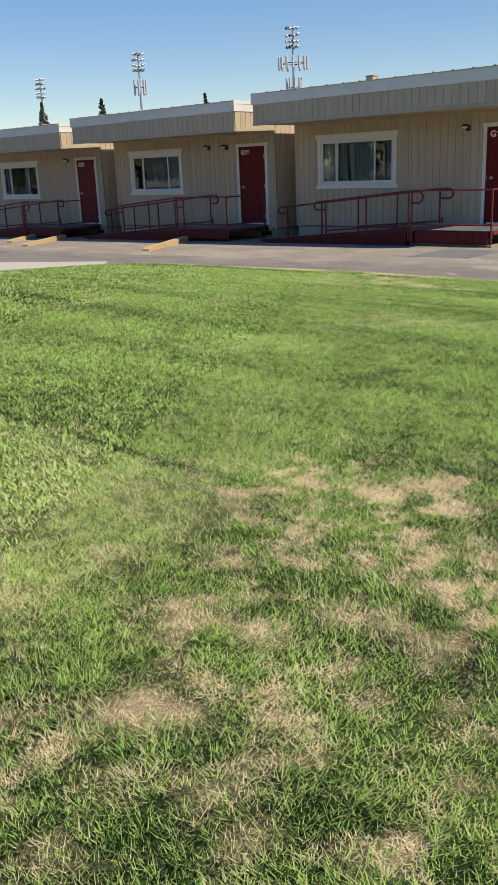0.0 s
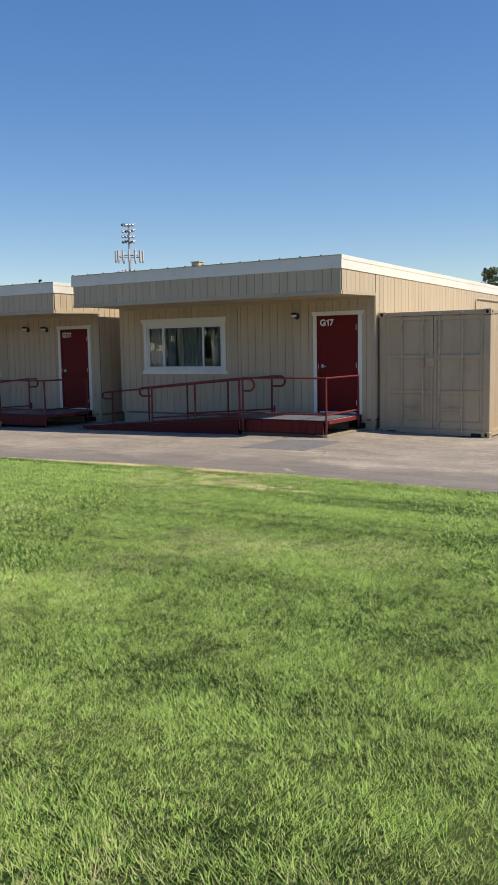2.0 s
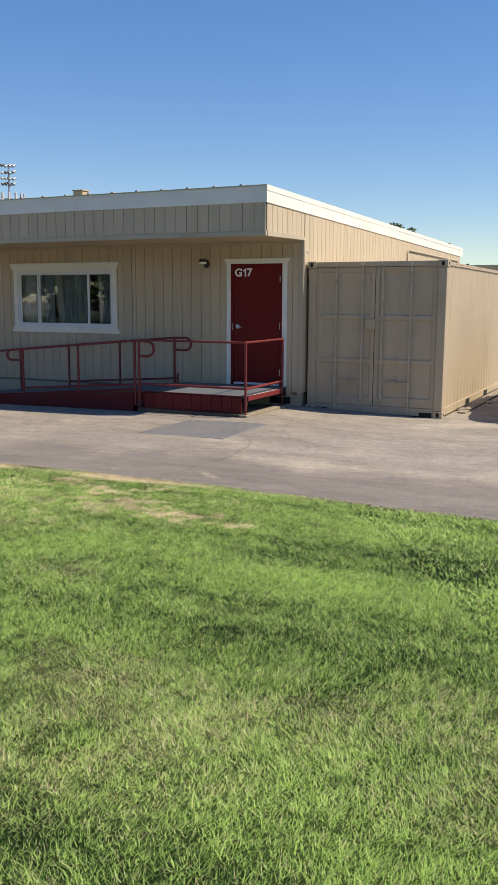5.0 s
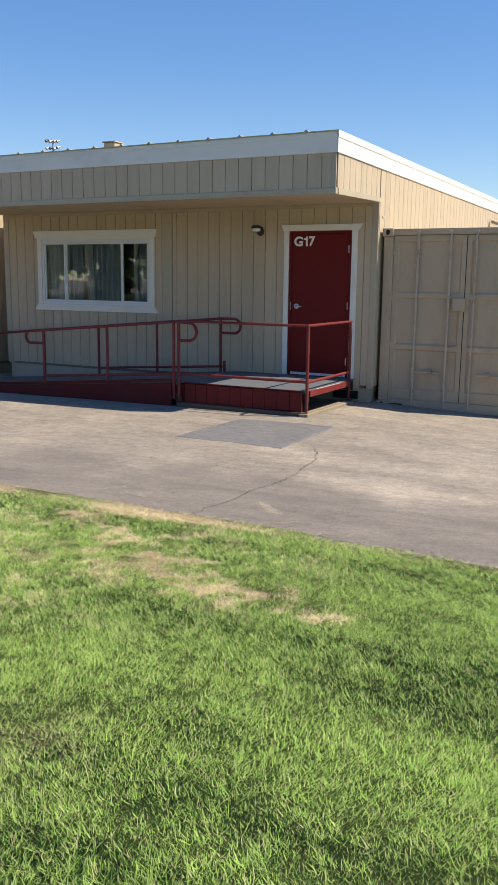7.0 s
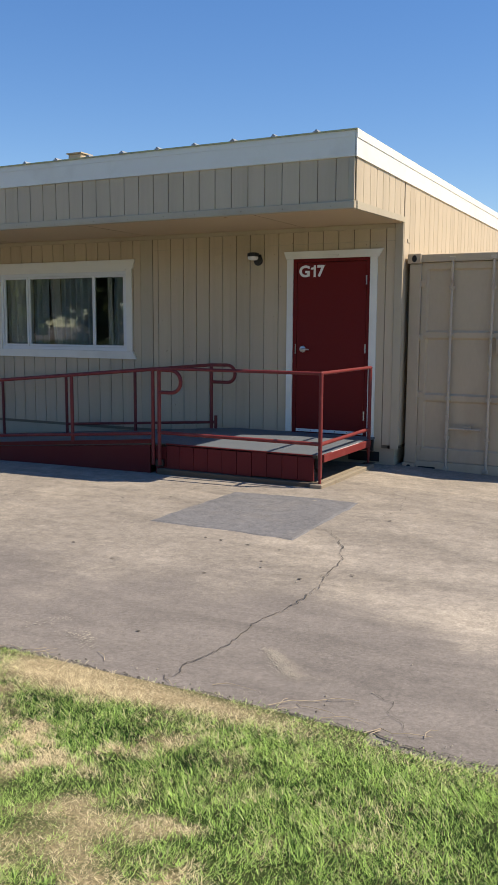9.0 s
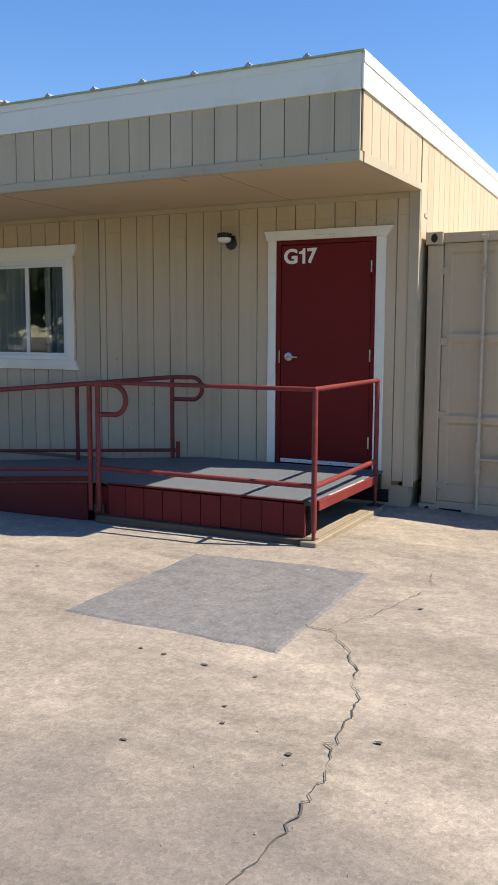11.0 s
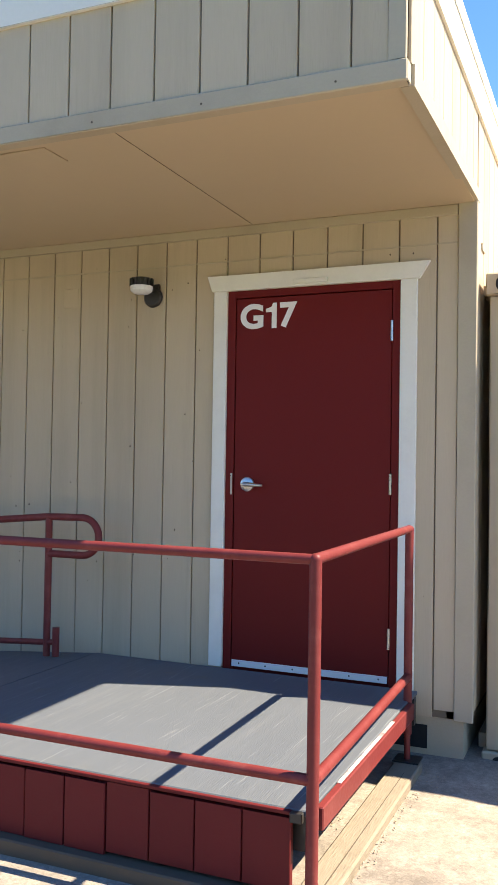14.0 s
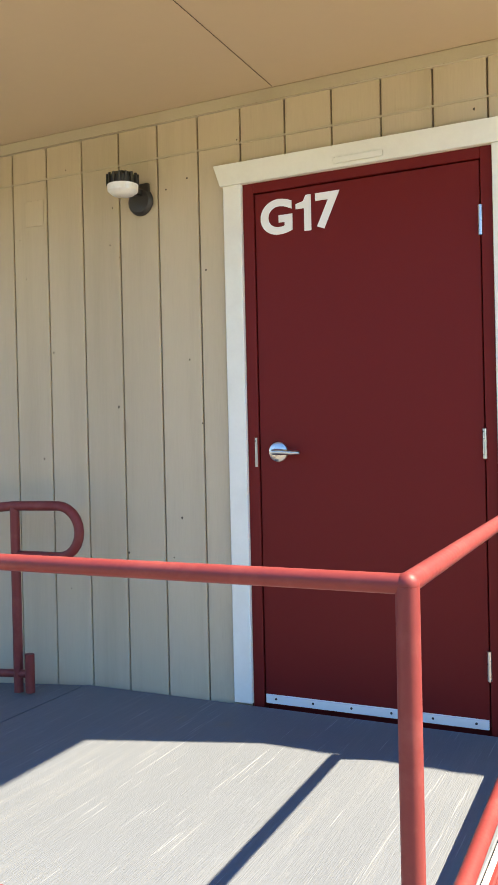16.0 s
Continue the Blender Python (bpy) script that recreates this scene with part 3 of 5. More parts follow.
def classroom(index, number, detailed, curtains):
    x0, z0 = -PERIOD * index, DROP * index
    u = holder("portable_classroom", x0, 0, z0, "tan portable classroom with white fascia, red door numbered " + number, "building", "row of portable classrooms")
    left = -UNIT_W - 0.05
    holes = [(WIN[0], WIN[1], WIN[2], WIN[3]), (DOOR[0] - 0.052, DOOR[1] + 0.048, 0.2, DOOR[3] + 0.045)]
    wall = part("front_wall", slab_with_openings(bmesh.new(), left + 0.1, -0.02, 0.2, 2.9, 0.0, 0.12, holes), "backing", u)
    boards_along(wall, "siding", left + 0.1, -3.70, 0.24, 2.81, 0.0, GAP, 0.012, holes, 0.07)
    boards_along(wall, "siding", -3.50, -0.0755, 0.24, 2.81, 0.0, GAP, 0.012, holes, 0.086)
    part("panel_joint_board", boxed(-3.70, -3.505, -0.016, 0.0, 0.24, 2.81, bevel=0.003), "tan_trim", u)
    part("corner_board", boxed(-0.080, 0.018, -0.024, 0.0, 0.195, 2.90, bevel=0.004), "tan_trim", u)
    part("corner_board", boxed(left + 0.08, left + 0.2, -0.024, -0.013, 0.22, 2.86, bevel=0.003), "tan_trim", u)
    part("frieze_board", boxed(left + 0.1, -0.082, -0.022, 0.0, 2.81, SOFFIT_Z, bevel=0.004), "tan_trim", u)
    part("sheet_flashing", boxed(-3.505, -0.082, -0.0165, -0.012, 2.662, 2.670), "tan_trim", u)
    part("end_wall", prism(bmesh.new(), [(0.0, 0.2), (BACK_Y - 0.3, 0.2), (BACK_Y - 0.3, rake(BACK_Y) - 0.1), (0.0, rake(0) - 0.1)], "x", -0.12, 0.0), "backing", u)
    part("far_end_wall", prism(bmesh.new(), [(0.0, 0.2), (BACK_Y - 0.3, 0.2), (BACK_Y - 0.3, rake(BACK_Y) - 0.1), (0.0, rake(0) - 0.1)], "x", left + 0.1, left + 0.22), "siding", u)
    part("back_wall", boxed(left + 0.22, -0.12, BACK_Y - 0.42, BACK_Y - 0.3, 0.2, rake(BACK_Y) - 0.05), "siding", u)
    bm = bmesh.new()
    box(bm, left + 0.12, -0.035, 0.012, 0.06, -0.06, 0.24)
    box(bm, -0.07, -0.035, 0.06, BACK_Y - 0.3, -0.06, 0.24)
    box(bm, left + 0.12, left + 0.16, 0.06, BACK_Y - 0.3, -0.06, 0.24)
    part("base_skirt", bm, "tan_trim", u)
    part("skirt_vent", boxed(-0.62, -0.22, 0.004, 0.012, 0.03, 0.15), "black", u)
    # roof, soffit and fascia
    bm = prism(bmesh.new(), [(FRONT_Y - 0.03, ROOF_Z), (BACK_Y, rake(BACK_Y)), (BACK_Y, rake(BACK_Y) + 0.008), (FRONT_Y - 0.03, ROOF_Z + 0.008)], "x", left, 0.03)
    roof = part("roof", bm, "roof", u)
    part("drip_edge", boxed(left, 0.034, FRONT_Y - 0.036, FRONT_Y - 0.026, ROOF_Z - 0.004, ROOF_Z + 0.010), "roof_edge", u)
    rib = bmesh.new()
    prism(rib, [(-0.018, 0), (0.018, 0), (0.010, 0.026), (-0.010, 0.026)], "y", FRONT_Y - 0.04, FRONT_Y + 0.25)
    box(rib, -0.026, 0.026, FRONT_Y - 0.044, FRONT_Y - 0.038, -0.004, 0.012)
    first = part("roof_rib", rib, "galv", roof)
    first.location = (-0.41, 0, ROOF_Z + 0.008)
    for k in range(1, 15):
        if -0.41 - 0.482 * k > left:
            piece("roof_rib", first.data, roof, -0.41 - 0.482 * k, 0, ROOF_Z + 0.008)
    bm = bmesh.new()
    box(bm, left + 0.02, 0.0, FRONT_Y + 0.02, -0.0, SOFFIT_Z, SOFFIT_Z + 0.012)
    soffit = part("soffit", bm, "soffit", u)
    for xx in (-1.24, -3.56, -5.9):
        part("soffit_joint", boxed(xx - 0.0012, xx + 0.0012, FRONT_Y + 0.1, -0.03, SOFFIT_Z - 0.0022, SOFFIT_Z - 0.001), "dark_timber", soffit)
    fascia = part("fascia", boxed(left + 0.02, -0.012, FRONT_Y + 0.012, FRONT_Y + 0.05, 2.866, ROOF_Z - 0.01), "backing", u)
    boards_along(fascia, "siding", left + 0.02, -0.05, 2.92, 3.345, FRONT_Y + 0.012, GAP, 0.012, (), 0.149)
    part("fascia_band", boxed(left, 0.008, FRONT_Y - 0.018, FRONT_Y + 0.012, 3.345, ROOF_Z, bevel=0.004), "white", u, "white painted fascia band")
    part("fascia_band_step", boxed(left, 0.010, FRONT_Y - 0.023, FRONT_Y - 0.018, 3.535, ROOF_Z - 0.004, bevel=0.002), "white", u)
    part("fascia_sill", boxed(left, 0.008, FRONT_Y - 0.012, FRONT_Y + 0.05, 2.842, 2.92, bevel=0.005), "tan_trim", u)
    part("fascia_corner_board", boxed(-0.065, 0.002, FRONT_Y - 0.006, FRONT_Y + 0.012, 2.92, 3.345, bevel=0.003), "tan_trim", u)
    # ends of the overhang and the rake boards
    for side, xx in (("near", 0.0), ("far", left + 0.0)):
        end = part("overhang_end", prism(bmesh.new(), [(FRONT_Y + 0.05, 2.866), (-0.001, 2.90), (-0.001, rake(0) - 0.02), (FRONT_Y + 0.05, ROOF_Z - 0.02)], "x", xx - 0.03, xx + 0.0), "backing", u)
        if side == "near":
            boards_side(end, "siding", FRONT_Y + 0.03, -0.0, 2.92, lambda y: rake(y) - 0.25, 0.0, GAP, 0.012)
            part("overhang_sill", prism(bmesh.new(), [(FRONT_Y + 0.05, 2.842), (0.03, 2.874), (0.03, 2.935), (FRONT_Y + 0.05, 2.92)], "x", -0.03, 0.02), "tan_trim", u)
        part("rake_board", prism(bmesh.new(), [(FRONT_Y - 0.018, ROOF_Z - 0.255), (BACK_Y, rake(BACK_Y) - 0.255), (BACK_Y, rake(BACK_Y)), (FRONT_Y - 0.018, ROOF_Z)], "x",
             xx if side == "far" else 0.0125, xx - 0.03 if side == "far" else 0.026), "white", u, "white painted rake board")
        if side == "near":
            part("rake_lip", prism(bmesh.new(), [(FRONT_Y - 0.02, ROOF_Z - 0.075), (BACK_Y, rake(BACK_Y) - 0.075), (BACK_Y, rake(BACK_Y) + 0.01), (FRONT_Y - 0.02, ROOF_Z + 0.01)], "x", 0.0262, 0.032), "white", u)
    if detailed:
        endw = [o for o in u.children if o.name.startswith("end_wall")][0]
        boards_side(endw, "siding", 0.03, BACK_Y - 0.3, 0.24, lambda y: rake(y) - 0.245, 0.0, GAP, 0.012)
        pts = [(0.03, 6.6, 2.3), (0.03, 6.6, 3.0), (0.03, 6.66, 3.06), (0.03, 12.1, 3.04), (0.03, 12.16, 2.98), (0.03, 12.16, 2.2)]
        part("conduit", tubed(pts, 0.022, 8), "tan_trim", u, smooth=True)
        part("wall_patch", boxed(0.012, 0.02, 0.14, 0.24, 2.655, 2.69), "tan_trim", u)
    else:
        endw = [o for o in u.children if o.name.startswith("end_wall")][0]
        boards_side(endw, "siding", 0.03, 3.0, 0.24, lambda y: rake(y) - 0.245, 0.0, GAP, 0.012)
    if detailed:
        rng = random.Random(23)
        bm = bmesh.new()
        for _ in range(70):
            nx, nz, s = rng.uniform(-3.4, -0.2), rng.uniform(0.4, 2.75), rng.uniform(0.002, 0.0055)
            if DOOR[0] - 0.17 < nx < DOOR[1] + 0.17 and nz < 2.6:
                continue
            bm.faces.new([bm.verts.new((nx + s * math.cos(a) * rng.uniform(0.7, 1.3), -0.0128, nz + s * math.sin(a) * rng.uniform(0.8, 1.6))) for a in [math.tau * k / 7 for k in range(7)]])
        for k in range(14):
            nx, s = left + 0.4 + k * 0.5 + rng.uniform(-0.1, 0.1), 0.005
            bm.faces.new([bm.verts.new((nx + s * math.cos(a), FRONT_Y - 0.0126, 2.875 + s * math.sin(a))) for a in [math.tau * q / 7 for q in range(7)]])
        tagged(part("nail_hole", bm, "dark_timber", u), kind="stuff")
        part("cover_plate", boxed(-2.53, -2.425, -0.0165, -0.0122, 2.455, 2.575, bevel=0.0015), "siding", u)
        part("soffit_patch", boxed(-2.05, -1.62, -1.46, -1.28, SOFFIT_Z - 0.006, SOFFIT_Z - 0.0002, bevel=0.002), "soffit", u)
    # door
    dx0, dx1, dz0, dz1 = DOOR
    bm = bmesh.new()
    box(bm, dx0 - 0.052, dx0 - 0.004, -0.016, 0.06, 0.30, dz1 + 0.045, bevel=0.002)
    box(bm, dx1 + 0.004, dx1 + 0.048, -0.016, 0.06, 0.30, dz1 + 0.045, bevel=0.002)
    box(bm, dx0 - 0.004, dx1 + 0.004, -0.016, 0.06, dz1 + 0.004, dz1 + 0.045, bevel=0.002)
    box(bm, dx0 - 0.004, dx1 + 0.004, 0.03, 0.06, 0.30, dz1 + 0.004)
    door = part("door", bm, "door", u, "dark red painted steel door frame")
    part("door_leaf", boxed(dx0, dx1, -0.009, 0.028, dz0 + 0.012, dz1, bevel=0.0025), "door", door, "closed dark red door leaf")
    bm = bmesh.new()
    box(bm, dx0 + 0.004, dx1 - 0.004, -0.016, -0.009, dz0 + 0.008, dz0 + 0.045, bevel=0.0015)
    part("door_sweep", bm, "vinyl", door, "pale metal door sweep with screws")
    bm = bmesh.new()
    for k in range(6):
        xx = dx0 + 0.05 + k * (dx1 - dx0 - 0.1) / 5
        tube(bm, [(xx, -0.0155, dz0 + 0.028), (xx, -0.018, dz0 + 0.028)], 0.005, 8)
    part("sweep_screw", bm, "dark_metal", door)
    for zz in (2.22, 1.40, 0.58):
        bm = tubed([(dx1 + 0.002, -0.017, zz - 0.055), (dx1 + 0.002, -0.017, zz + 0.055)], 0.0085, 10)
        box(bm, dx1 - 0.006, dx1 + 0.012, -0.0125, -0.0095, zz - 0.052, zz + 0.052)
        part("hinge", bm, "steel", door, "steel butt hinge", smooth=True)
    hx, hz = -1.254, 1.38
    bm = tubed([(hx, -0.009, hz), (hx, -0.02, hz), (hx, -0.026, hz)], [0.042, 0.040, 0.028], 24)
    tube(bm, [(hx, -0.022, hz), (hx, -0.052, hz)], 0.013, 12)
    handle = part("door_handle", bm, "steel", door, "brushed steel lever handle", smooth=True)
    part("lever", tubed([(hx - 0.006, -0.058, hz), (hx + 0.03, -0.062, hz), (hx + 0.075, -0.06, hz - 0.003), (hx + 0.108, -0.055, hz - 0.004)], [0.012, 0.012, 0.010, 0.007], 10), "steel", u, smooth=True).parent = handle
    part("latch_plate", boxed(dx0 - 0.02, dx0 - 0.009, -0.0185, -0.0162, hz - 0.06, hz + 0.06), "steel", door)
    lettering(number, door, -1.312, -0.0095, 2.266)
    bm = bmesh.new()
    box(bm, dx0 - 0.135, dx0 - 0.053, -0.034, -0.0, 0.335, dz1 + 0.046, bevel=0.003)
    part("door_trim", bm, "white", door, "white painted door casing")
    part("door_trim", boxed(dx1 + 0.049, dx1 + 0.138, -0.034, 0.0, 0.22, dz1 + 0.046, bevel=0.003), "white", door)
    part("door_head_trim", prism(bmesh.new(), [(dx0 - 0.145, dz1 + 0.0465), (dx1 + 0.15, dz1 + 0.0465), (dx1 + 0.205, dz1 + 0.135), (dx0 - 0.175, dz1 + 0.135)], "y", -0.04, 0.0), "white", door)
    part("door_contact", boxed(-0.98, -0.78, -0.05, -0.04, dz1 + 0.06, dz1 + 0.085, bevel=0.002), "white", door)
    # window
    wx0, wx1, wz0, wz1 = WIN
    bm = bmesh.new()
    prism(bm, [(wx0 - 0.13, wz1 + 0.0305), (wx1 + 0.12, wz1 + 0.0305), (wx1 + 0.155, wz1 + 0.155), (wx0 - 0.185, wz1 + 0.155)], "y", -0.04, 0.0)
    win = part("window", bm, "white", u, "white-trimmed three-part sliding window with curtains")
    part("window_trim", boxed(wx0 - 0.095, wx0 - 0.0, -0.032, 0.0, wz0 - 0.0, wz1 + 0.03, bevel=0.003), "white", win)
    part("window_trim", boxed(wx1 + 0.0, wx1 + 0.095, -0.032, 0.0, wz0 - 0.0, wz1 + 0.03, bevel=0.003), "white", win)
    part("window_head", boxed(wx0, wx1, -0.032, 0.0, wz1, wz1 + 0.0302), "white", win)
    part("window_sill", prism(bmesh.new(), [(wx0 - 0.17, wz0 - 0.105), (wx1 + 0.165, wz0 - 0.105), (wx1 + 0.105, wz0 - 0.0), (wx0 - 0.105, wz0 - 0.0)], "y", -0.045, 0.0), "white", win)
    bm = bmesh.new()
    m1, m2 = -5.745, -4.53
    for a, b, c, d in ((wx0, wx1, wz0, wz0 + 0.05), (wx0, wx1, wz1 - 0.045, wz1), (wx0, wx0 + 0.04, wz0 + 0.05, wz1 - 0.045), (wx1 - 0.04, wx1, wz0 + 0.05, wz1 - 0.045)):
        box(bm, a, b, -0.02, 0.07, c, d, bevel=0.003)
    part("window_frame", bm, "vinyl", win)
    for a, b, yy in ((wx0 + 0.04, m1, 0.015), (m1, m2, 0.03), (m2, wx1 - 0.04, 0.015)):
        bm = bmesh.new()
        w = 0.03
        lo, hi = wz0 + 0.05, wz1 - 0.045
        for p, q, r, s in ((a, b, lo, lo + w), (a, b, hi - w, hi), (a, a + w, lo + w, hi - w), (b - w, b, lo + w, hi - w)):
            box(bm, p, q, yy - 0.014, yy + 0.014, r, s, bevel=0.002)
        part("sash", bm, "vinyl", win)
        pane = part("pane", boxed(a + w - 0.004, b - w + 0.004, yy - 0.002, yy + 0.002, lo + w - 0.004, hi - w + 0.004), "glass", win, "clear glass pane")
        pane.visible_shadow = False
    # room behind the window
    bm = bmesh.new()
    box(bm, left + 0.25, -2.2, 2.4, 2.45, 0.3, 2.82)
    box(bm, -2.2, -2.15, 0.14, 2.4, 0.3, 2.82)
    part("room_wall", bm, "room", u)
    part("room_floor", boxed(left + 0.25, -2.2, 0.13, 2.4, 0.30, 0.34), "room_floor", u)
    part("room_ceiling", boxed(left + 0.25, -2.15, 0.13, 2.45, 2.825, 2.86), "room", u)
    for a, b, sway, cloth in curtains:
        n = max(10, int((b - a) / 0.018))
        bm = bmesh.new()
        rows = []
        for k in range(n + 1):
            f = k / n
            cx = a + (b - a) * f
            cy = 0.115 + 0.028 * math.sin(f * (b - a) / 0.11 * math.tau) + 0.01 * math.sin(f * 9)
            rows.append([bm.verts.new((cx + sway * (1 - h) ** 2, cy + 0.012 * h * math.sin(f * 20), 1.22 + 1.28 * h)) for h in (0, 0.25, 0.5, 0.75, 1)])
        for r, s in zip(rows, rows[1:]):
            for q in range(4):
                bm.faces.new((r[q], s[q], s[q + 1], r[q + 1]))
        c = link_mesh("curtain", bm, cloth, True)
        c.location = (x0, 0, z0)
        tagged(c, ("pale" if cloth == "curtain" else "dull grey") + " hanging curtain behind the window glass", "curtain", "window curtains")
    return u


classroom(0, "G17", True, [(-6.24, -5.72, 0.0, "curtain"), (-5.72, -5.42, 0.0, "drape"), (-5.41, -5.22, 0.10, "curtain"), (-5.20, -4.56, 0.0, "drape"), (-4.36, -4.27, 0.02, "curtain"), (-4.25, -3.95, 0.0, "drape")])
classroom(1, "G16", False, [(-5.72, -4.0, 0.0, "drape")])
classroom(2, "G15", False, [(-6.26, -5.9, 0.0, "drape"), (-4.9, -4.7, 0.0, "curtain")])
lamp_on_wall(-1.89, 2.515, 0, 0)
lamp_on_wall(-1.89, 2.515, -PERIOD, DROP)
lamp_on_wall(-2.62, 2.535, -PERIOD, DROP)
lamp_on_wall(-1.89, 2.515, -2 * PERIOD, 2 * DROP)

bm = boxed(-0.10, 0.10, -0.10, 0.10, 0, 0.12, bevel=0.012)
unit = holder("roof_unit", -3.72, -1.25, ROOF_Z + 0.004, "small tan metal roof vent box on the classroom roof", "roof vent")
part("body", bm, "cooler", unit)
part("cap", boxed(-0.115, 0.115, -0.115, 0.115, 0.1202, 0.134), "cooler", unit)

# ---- ramps and landings ----
R = 0.0215


def arc(cx, cz, r, a0, a1, y, n=8, sx=1):
    return [(cx + sx * r * math.cos(radians(a0 + (a1 - a0) * k / n)), y, cz + r * math.sin(radians(a0 + (a1 - a0) * k / n))) for k in range(n + 1)]


def ramp(index):
    x0, z0 = -PERIOD * index, DROP * index
    r = holder("access_ramp", x0, 0, z0, "dark red ramp with grey landing and red pipe handrails", "ramp", "ramps at the classroom doors")
    L0, L1, LZ, FY = -2.22, -0.262, 0.335, -1.75
    RX, RZ = -7.1, -0.075
    part("landing_deck", boxed(L0, L1, FY, -0.045, LZ - 0.022, LZ, bevel=0.004), "deck", r, "grey painted plywood landing")
    part("ramp_deck", prism(bmesh.new(), [(RX, RZ), (L0 - 0.004, LZ - 0.022), (L0 - 0.004, LZ), (RX, RZ + 0.014)], "y", FY + 0.02, -0.06), "deck", r, "grey painted sloping deck")
    bm = bmesh.new()
    box(bm, L1 + 0.002, L1 + 0.032, FY + 0.06, -0.27, LZ - 0.085, LZ - 0.004, bevel=0.004)
    part("end_beam", bm, "rail", r, "red steel end beam")
    part("worn_edge", boxed(L1 + 0.004, L1 + 0.020, FY + 0.30, -0.62, LZ - 0.006, LZ - 0.001, bevel=0.001), "worn", r, "pale edge where the paint has worn off")
    part("post_plate", boxed(-0.33, -0.20, -0.30, -0.18, 0.040, 0.048, bevel=0.002), "dark_metal", r)
    bm = bmesh.new()
    box(bm, L0, L1, FY + 0.05, FY + 0.09, LZ - 0.16, LZ - 0.023)
    box(bm, L0, L1, -0.12, -0.08, LZ - 0.16, LZ - 0.023)
    for xx in (-2.2, -1.55, -0.95):
        box(bm, xx, xx + 0.04, FY + 0.09, -0.12, LZ - 0.16, LZ - 0.023)
    part("joist", bm, "dark_metal", r)
    skirt = part("front_skirt", boxed(-2.15, -0.325, FY + 0.004, FY + 0.02, 0.05, LZ - 0.03), "skirt", r)
    n, a, b = 10, -2.155, -0.32
    for k in range(n):
        w = (b - a) / n
        jut = 0.004 if k in (4, 5) else 0.0
        piece("skirt_board", board_mesh(w - 0.006, LZ - 0.03 - 0.045 - (0.012 if k >= 6 else 0) + 0.008 * (k == 6), 0.014, "skirt"), skirt, a + k * w + 0.003, FY + 0.004 - jut, 0.045 + (0.012 if k >= 6 else 0))
    part("edge_lip", boxed(-2.155, -0.32, FY - 0.016, FY + 0.004, LZ - 0.018, LZ - 0.004, bevel=0.002), "skirt", r)
    part("ramp_skirt", prism(bmesh.new(), [(RX + 0.4, -0.12), (-2.38, -0.05), (-2.38, LZ - 0.04), (RX + 0.4, -0.03)], "y", FY - 0.0, FY + 0.018), "skirt", r, "dark red ramp skirt")
    part("ramp_kerb", prism(bmesh.new(), [(RX + 0.2, -0.045), (-2.36, LZ - 0.015), (-2.36, LZ + 0.03), (RX + 0.2, 0.0)], "y", FY - 0.012, FY + 0.022), "skirt", r)
    bm = boxed(-2.31, -2.17, FY + 0.01, FY + 0.03, -0.03, LZ - 0.05)
    part("junction_plate", bm, "skirt", r)
    # front rails of the landing
    fy, bx = -1.79, -0.236
    top = 1.185
    part("corner_post", tubed([(bx, fy, 0.10), (bx, fy, top - 0.004)], R, 14), "rail", r, smooth=True)
    part("post_foot", tubed([(bx, fy, 0.0), (bx, fy, 0.10)], 0.0155, 10), "rail", r, smooth=True)
    part("top_rail", tubed([(-2.24, fy, top), (bx - 0.01, fy, top), (bx + 0.004, fy, top)], R * 0.84, 14), "rail", r, smooth=True)
    elbow = bmesh.new()
    bmesh.ops.create_uvsphere(elbow, u_segments=14, v_segments=10, radius=R * 0.99)
    bmesh.ops.translate(elbow, verts=elbow.verts, vec=(bx, fy, top))
    part("elbow", elbow, "rail", r, smooth=True)
    part("bottom_rail", tubed([(-2.24, fy, 0.455), (bx, fy, 0.455)], R * 0.92, 14), "rail", r, smooth=True)
    part("side_top_rail", tubed([(bx, fy + 0.001, top + 0.001), (-0.268, -0.25, top), (-0.268, -0.225, top - 0.004)], R * 0.9, 14), "rail", r, smooth=True)
    part("side_bottom_rail", tubed([(bx, fy, 0.452), (-0.268, -0.25, 0.452)], R, 14), "rail", r, smooth=True)
    part("wall_post", tubed([(-0.268, -0.245, 0.17), (-0.268, -0.245, top - 0.002)], R, 14), "rail", r, smooth=True)
    part("post_foot", tubed([(-0.268, -0.245, -0.01), (-0.268, -0.245, 0.17)], 0.0155, 10), "rail", r, smooth=True)
    bm = bmesh.new()
    box(bm, -0.29, -0.25, FY + 0.02, FY + 0.05, 0.25, 0.33)
    box(bm, -0.32, -0.275, fy + 0.005, fy + 0.03, 0.30, 0.335, bevel=0.003)
    part("bracket", bm, "dark_metal", r)
    part("junction_post", tubed([(-2.225, fy, 0.08), (-2.225, fy, top)], R, 14), "rail", r, smooth=True)
    part("ramp_end_post", tubed([(-2.31, fy, 0.08), (-2.31, fy, top - 0.01)], R, 14), "rail", r, smooth=True)
    part("junction_bracket", boxed(-2.30, -2.19, fy + 0.01, fy + 0.05, 0.06, 0.14, bevel=0.004), "dark_metal", r)

    def slope(x):
        return top - 0.012 + (x + 2.31) * 0.0865

    # front handrail of the ramp, with returned loops
    lo = -4.70
    zl = slope(lo)
    pts = [(lo, fy, zl - 0.20)] + arc(lo - 0.265, zl - 0.112, 0.09, 270, 90, fy, 12) + [(lo, fy, zl), (-2.31, fy, slope(-2.31))]
    pts += arc(-2.06, top - 0.145, 0.125, 90, -90, fy, 12) + [(-2.225, fy, top - 0.27)]
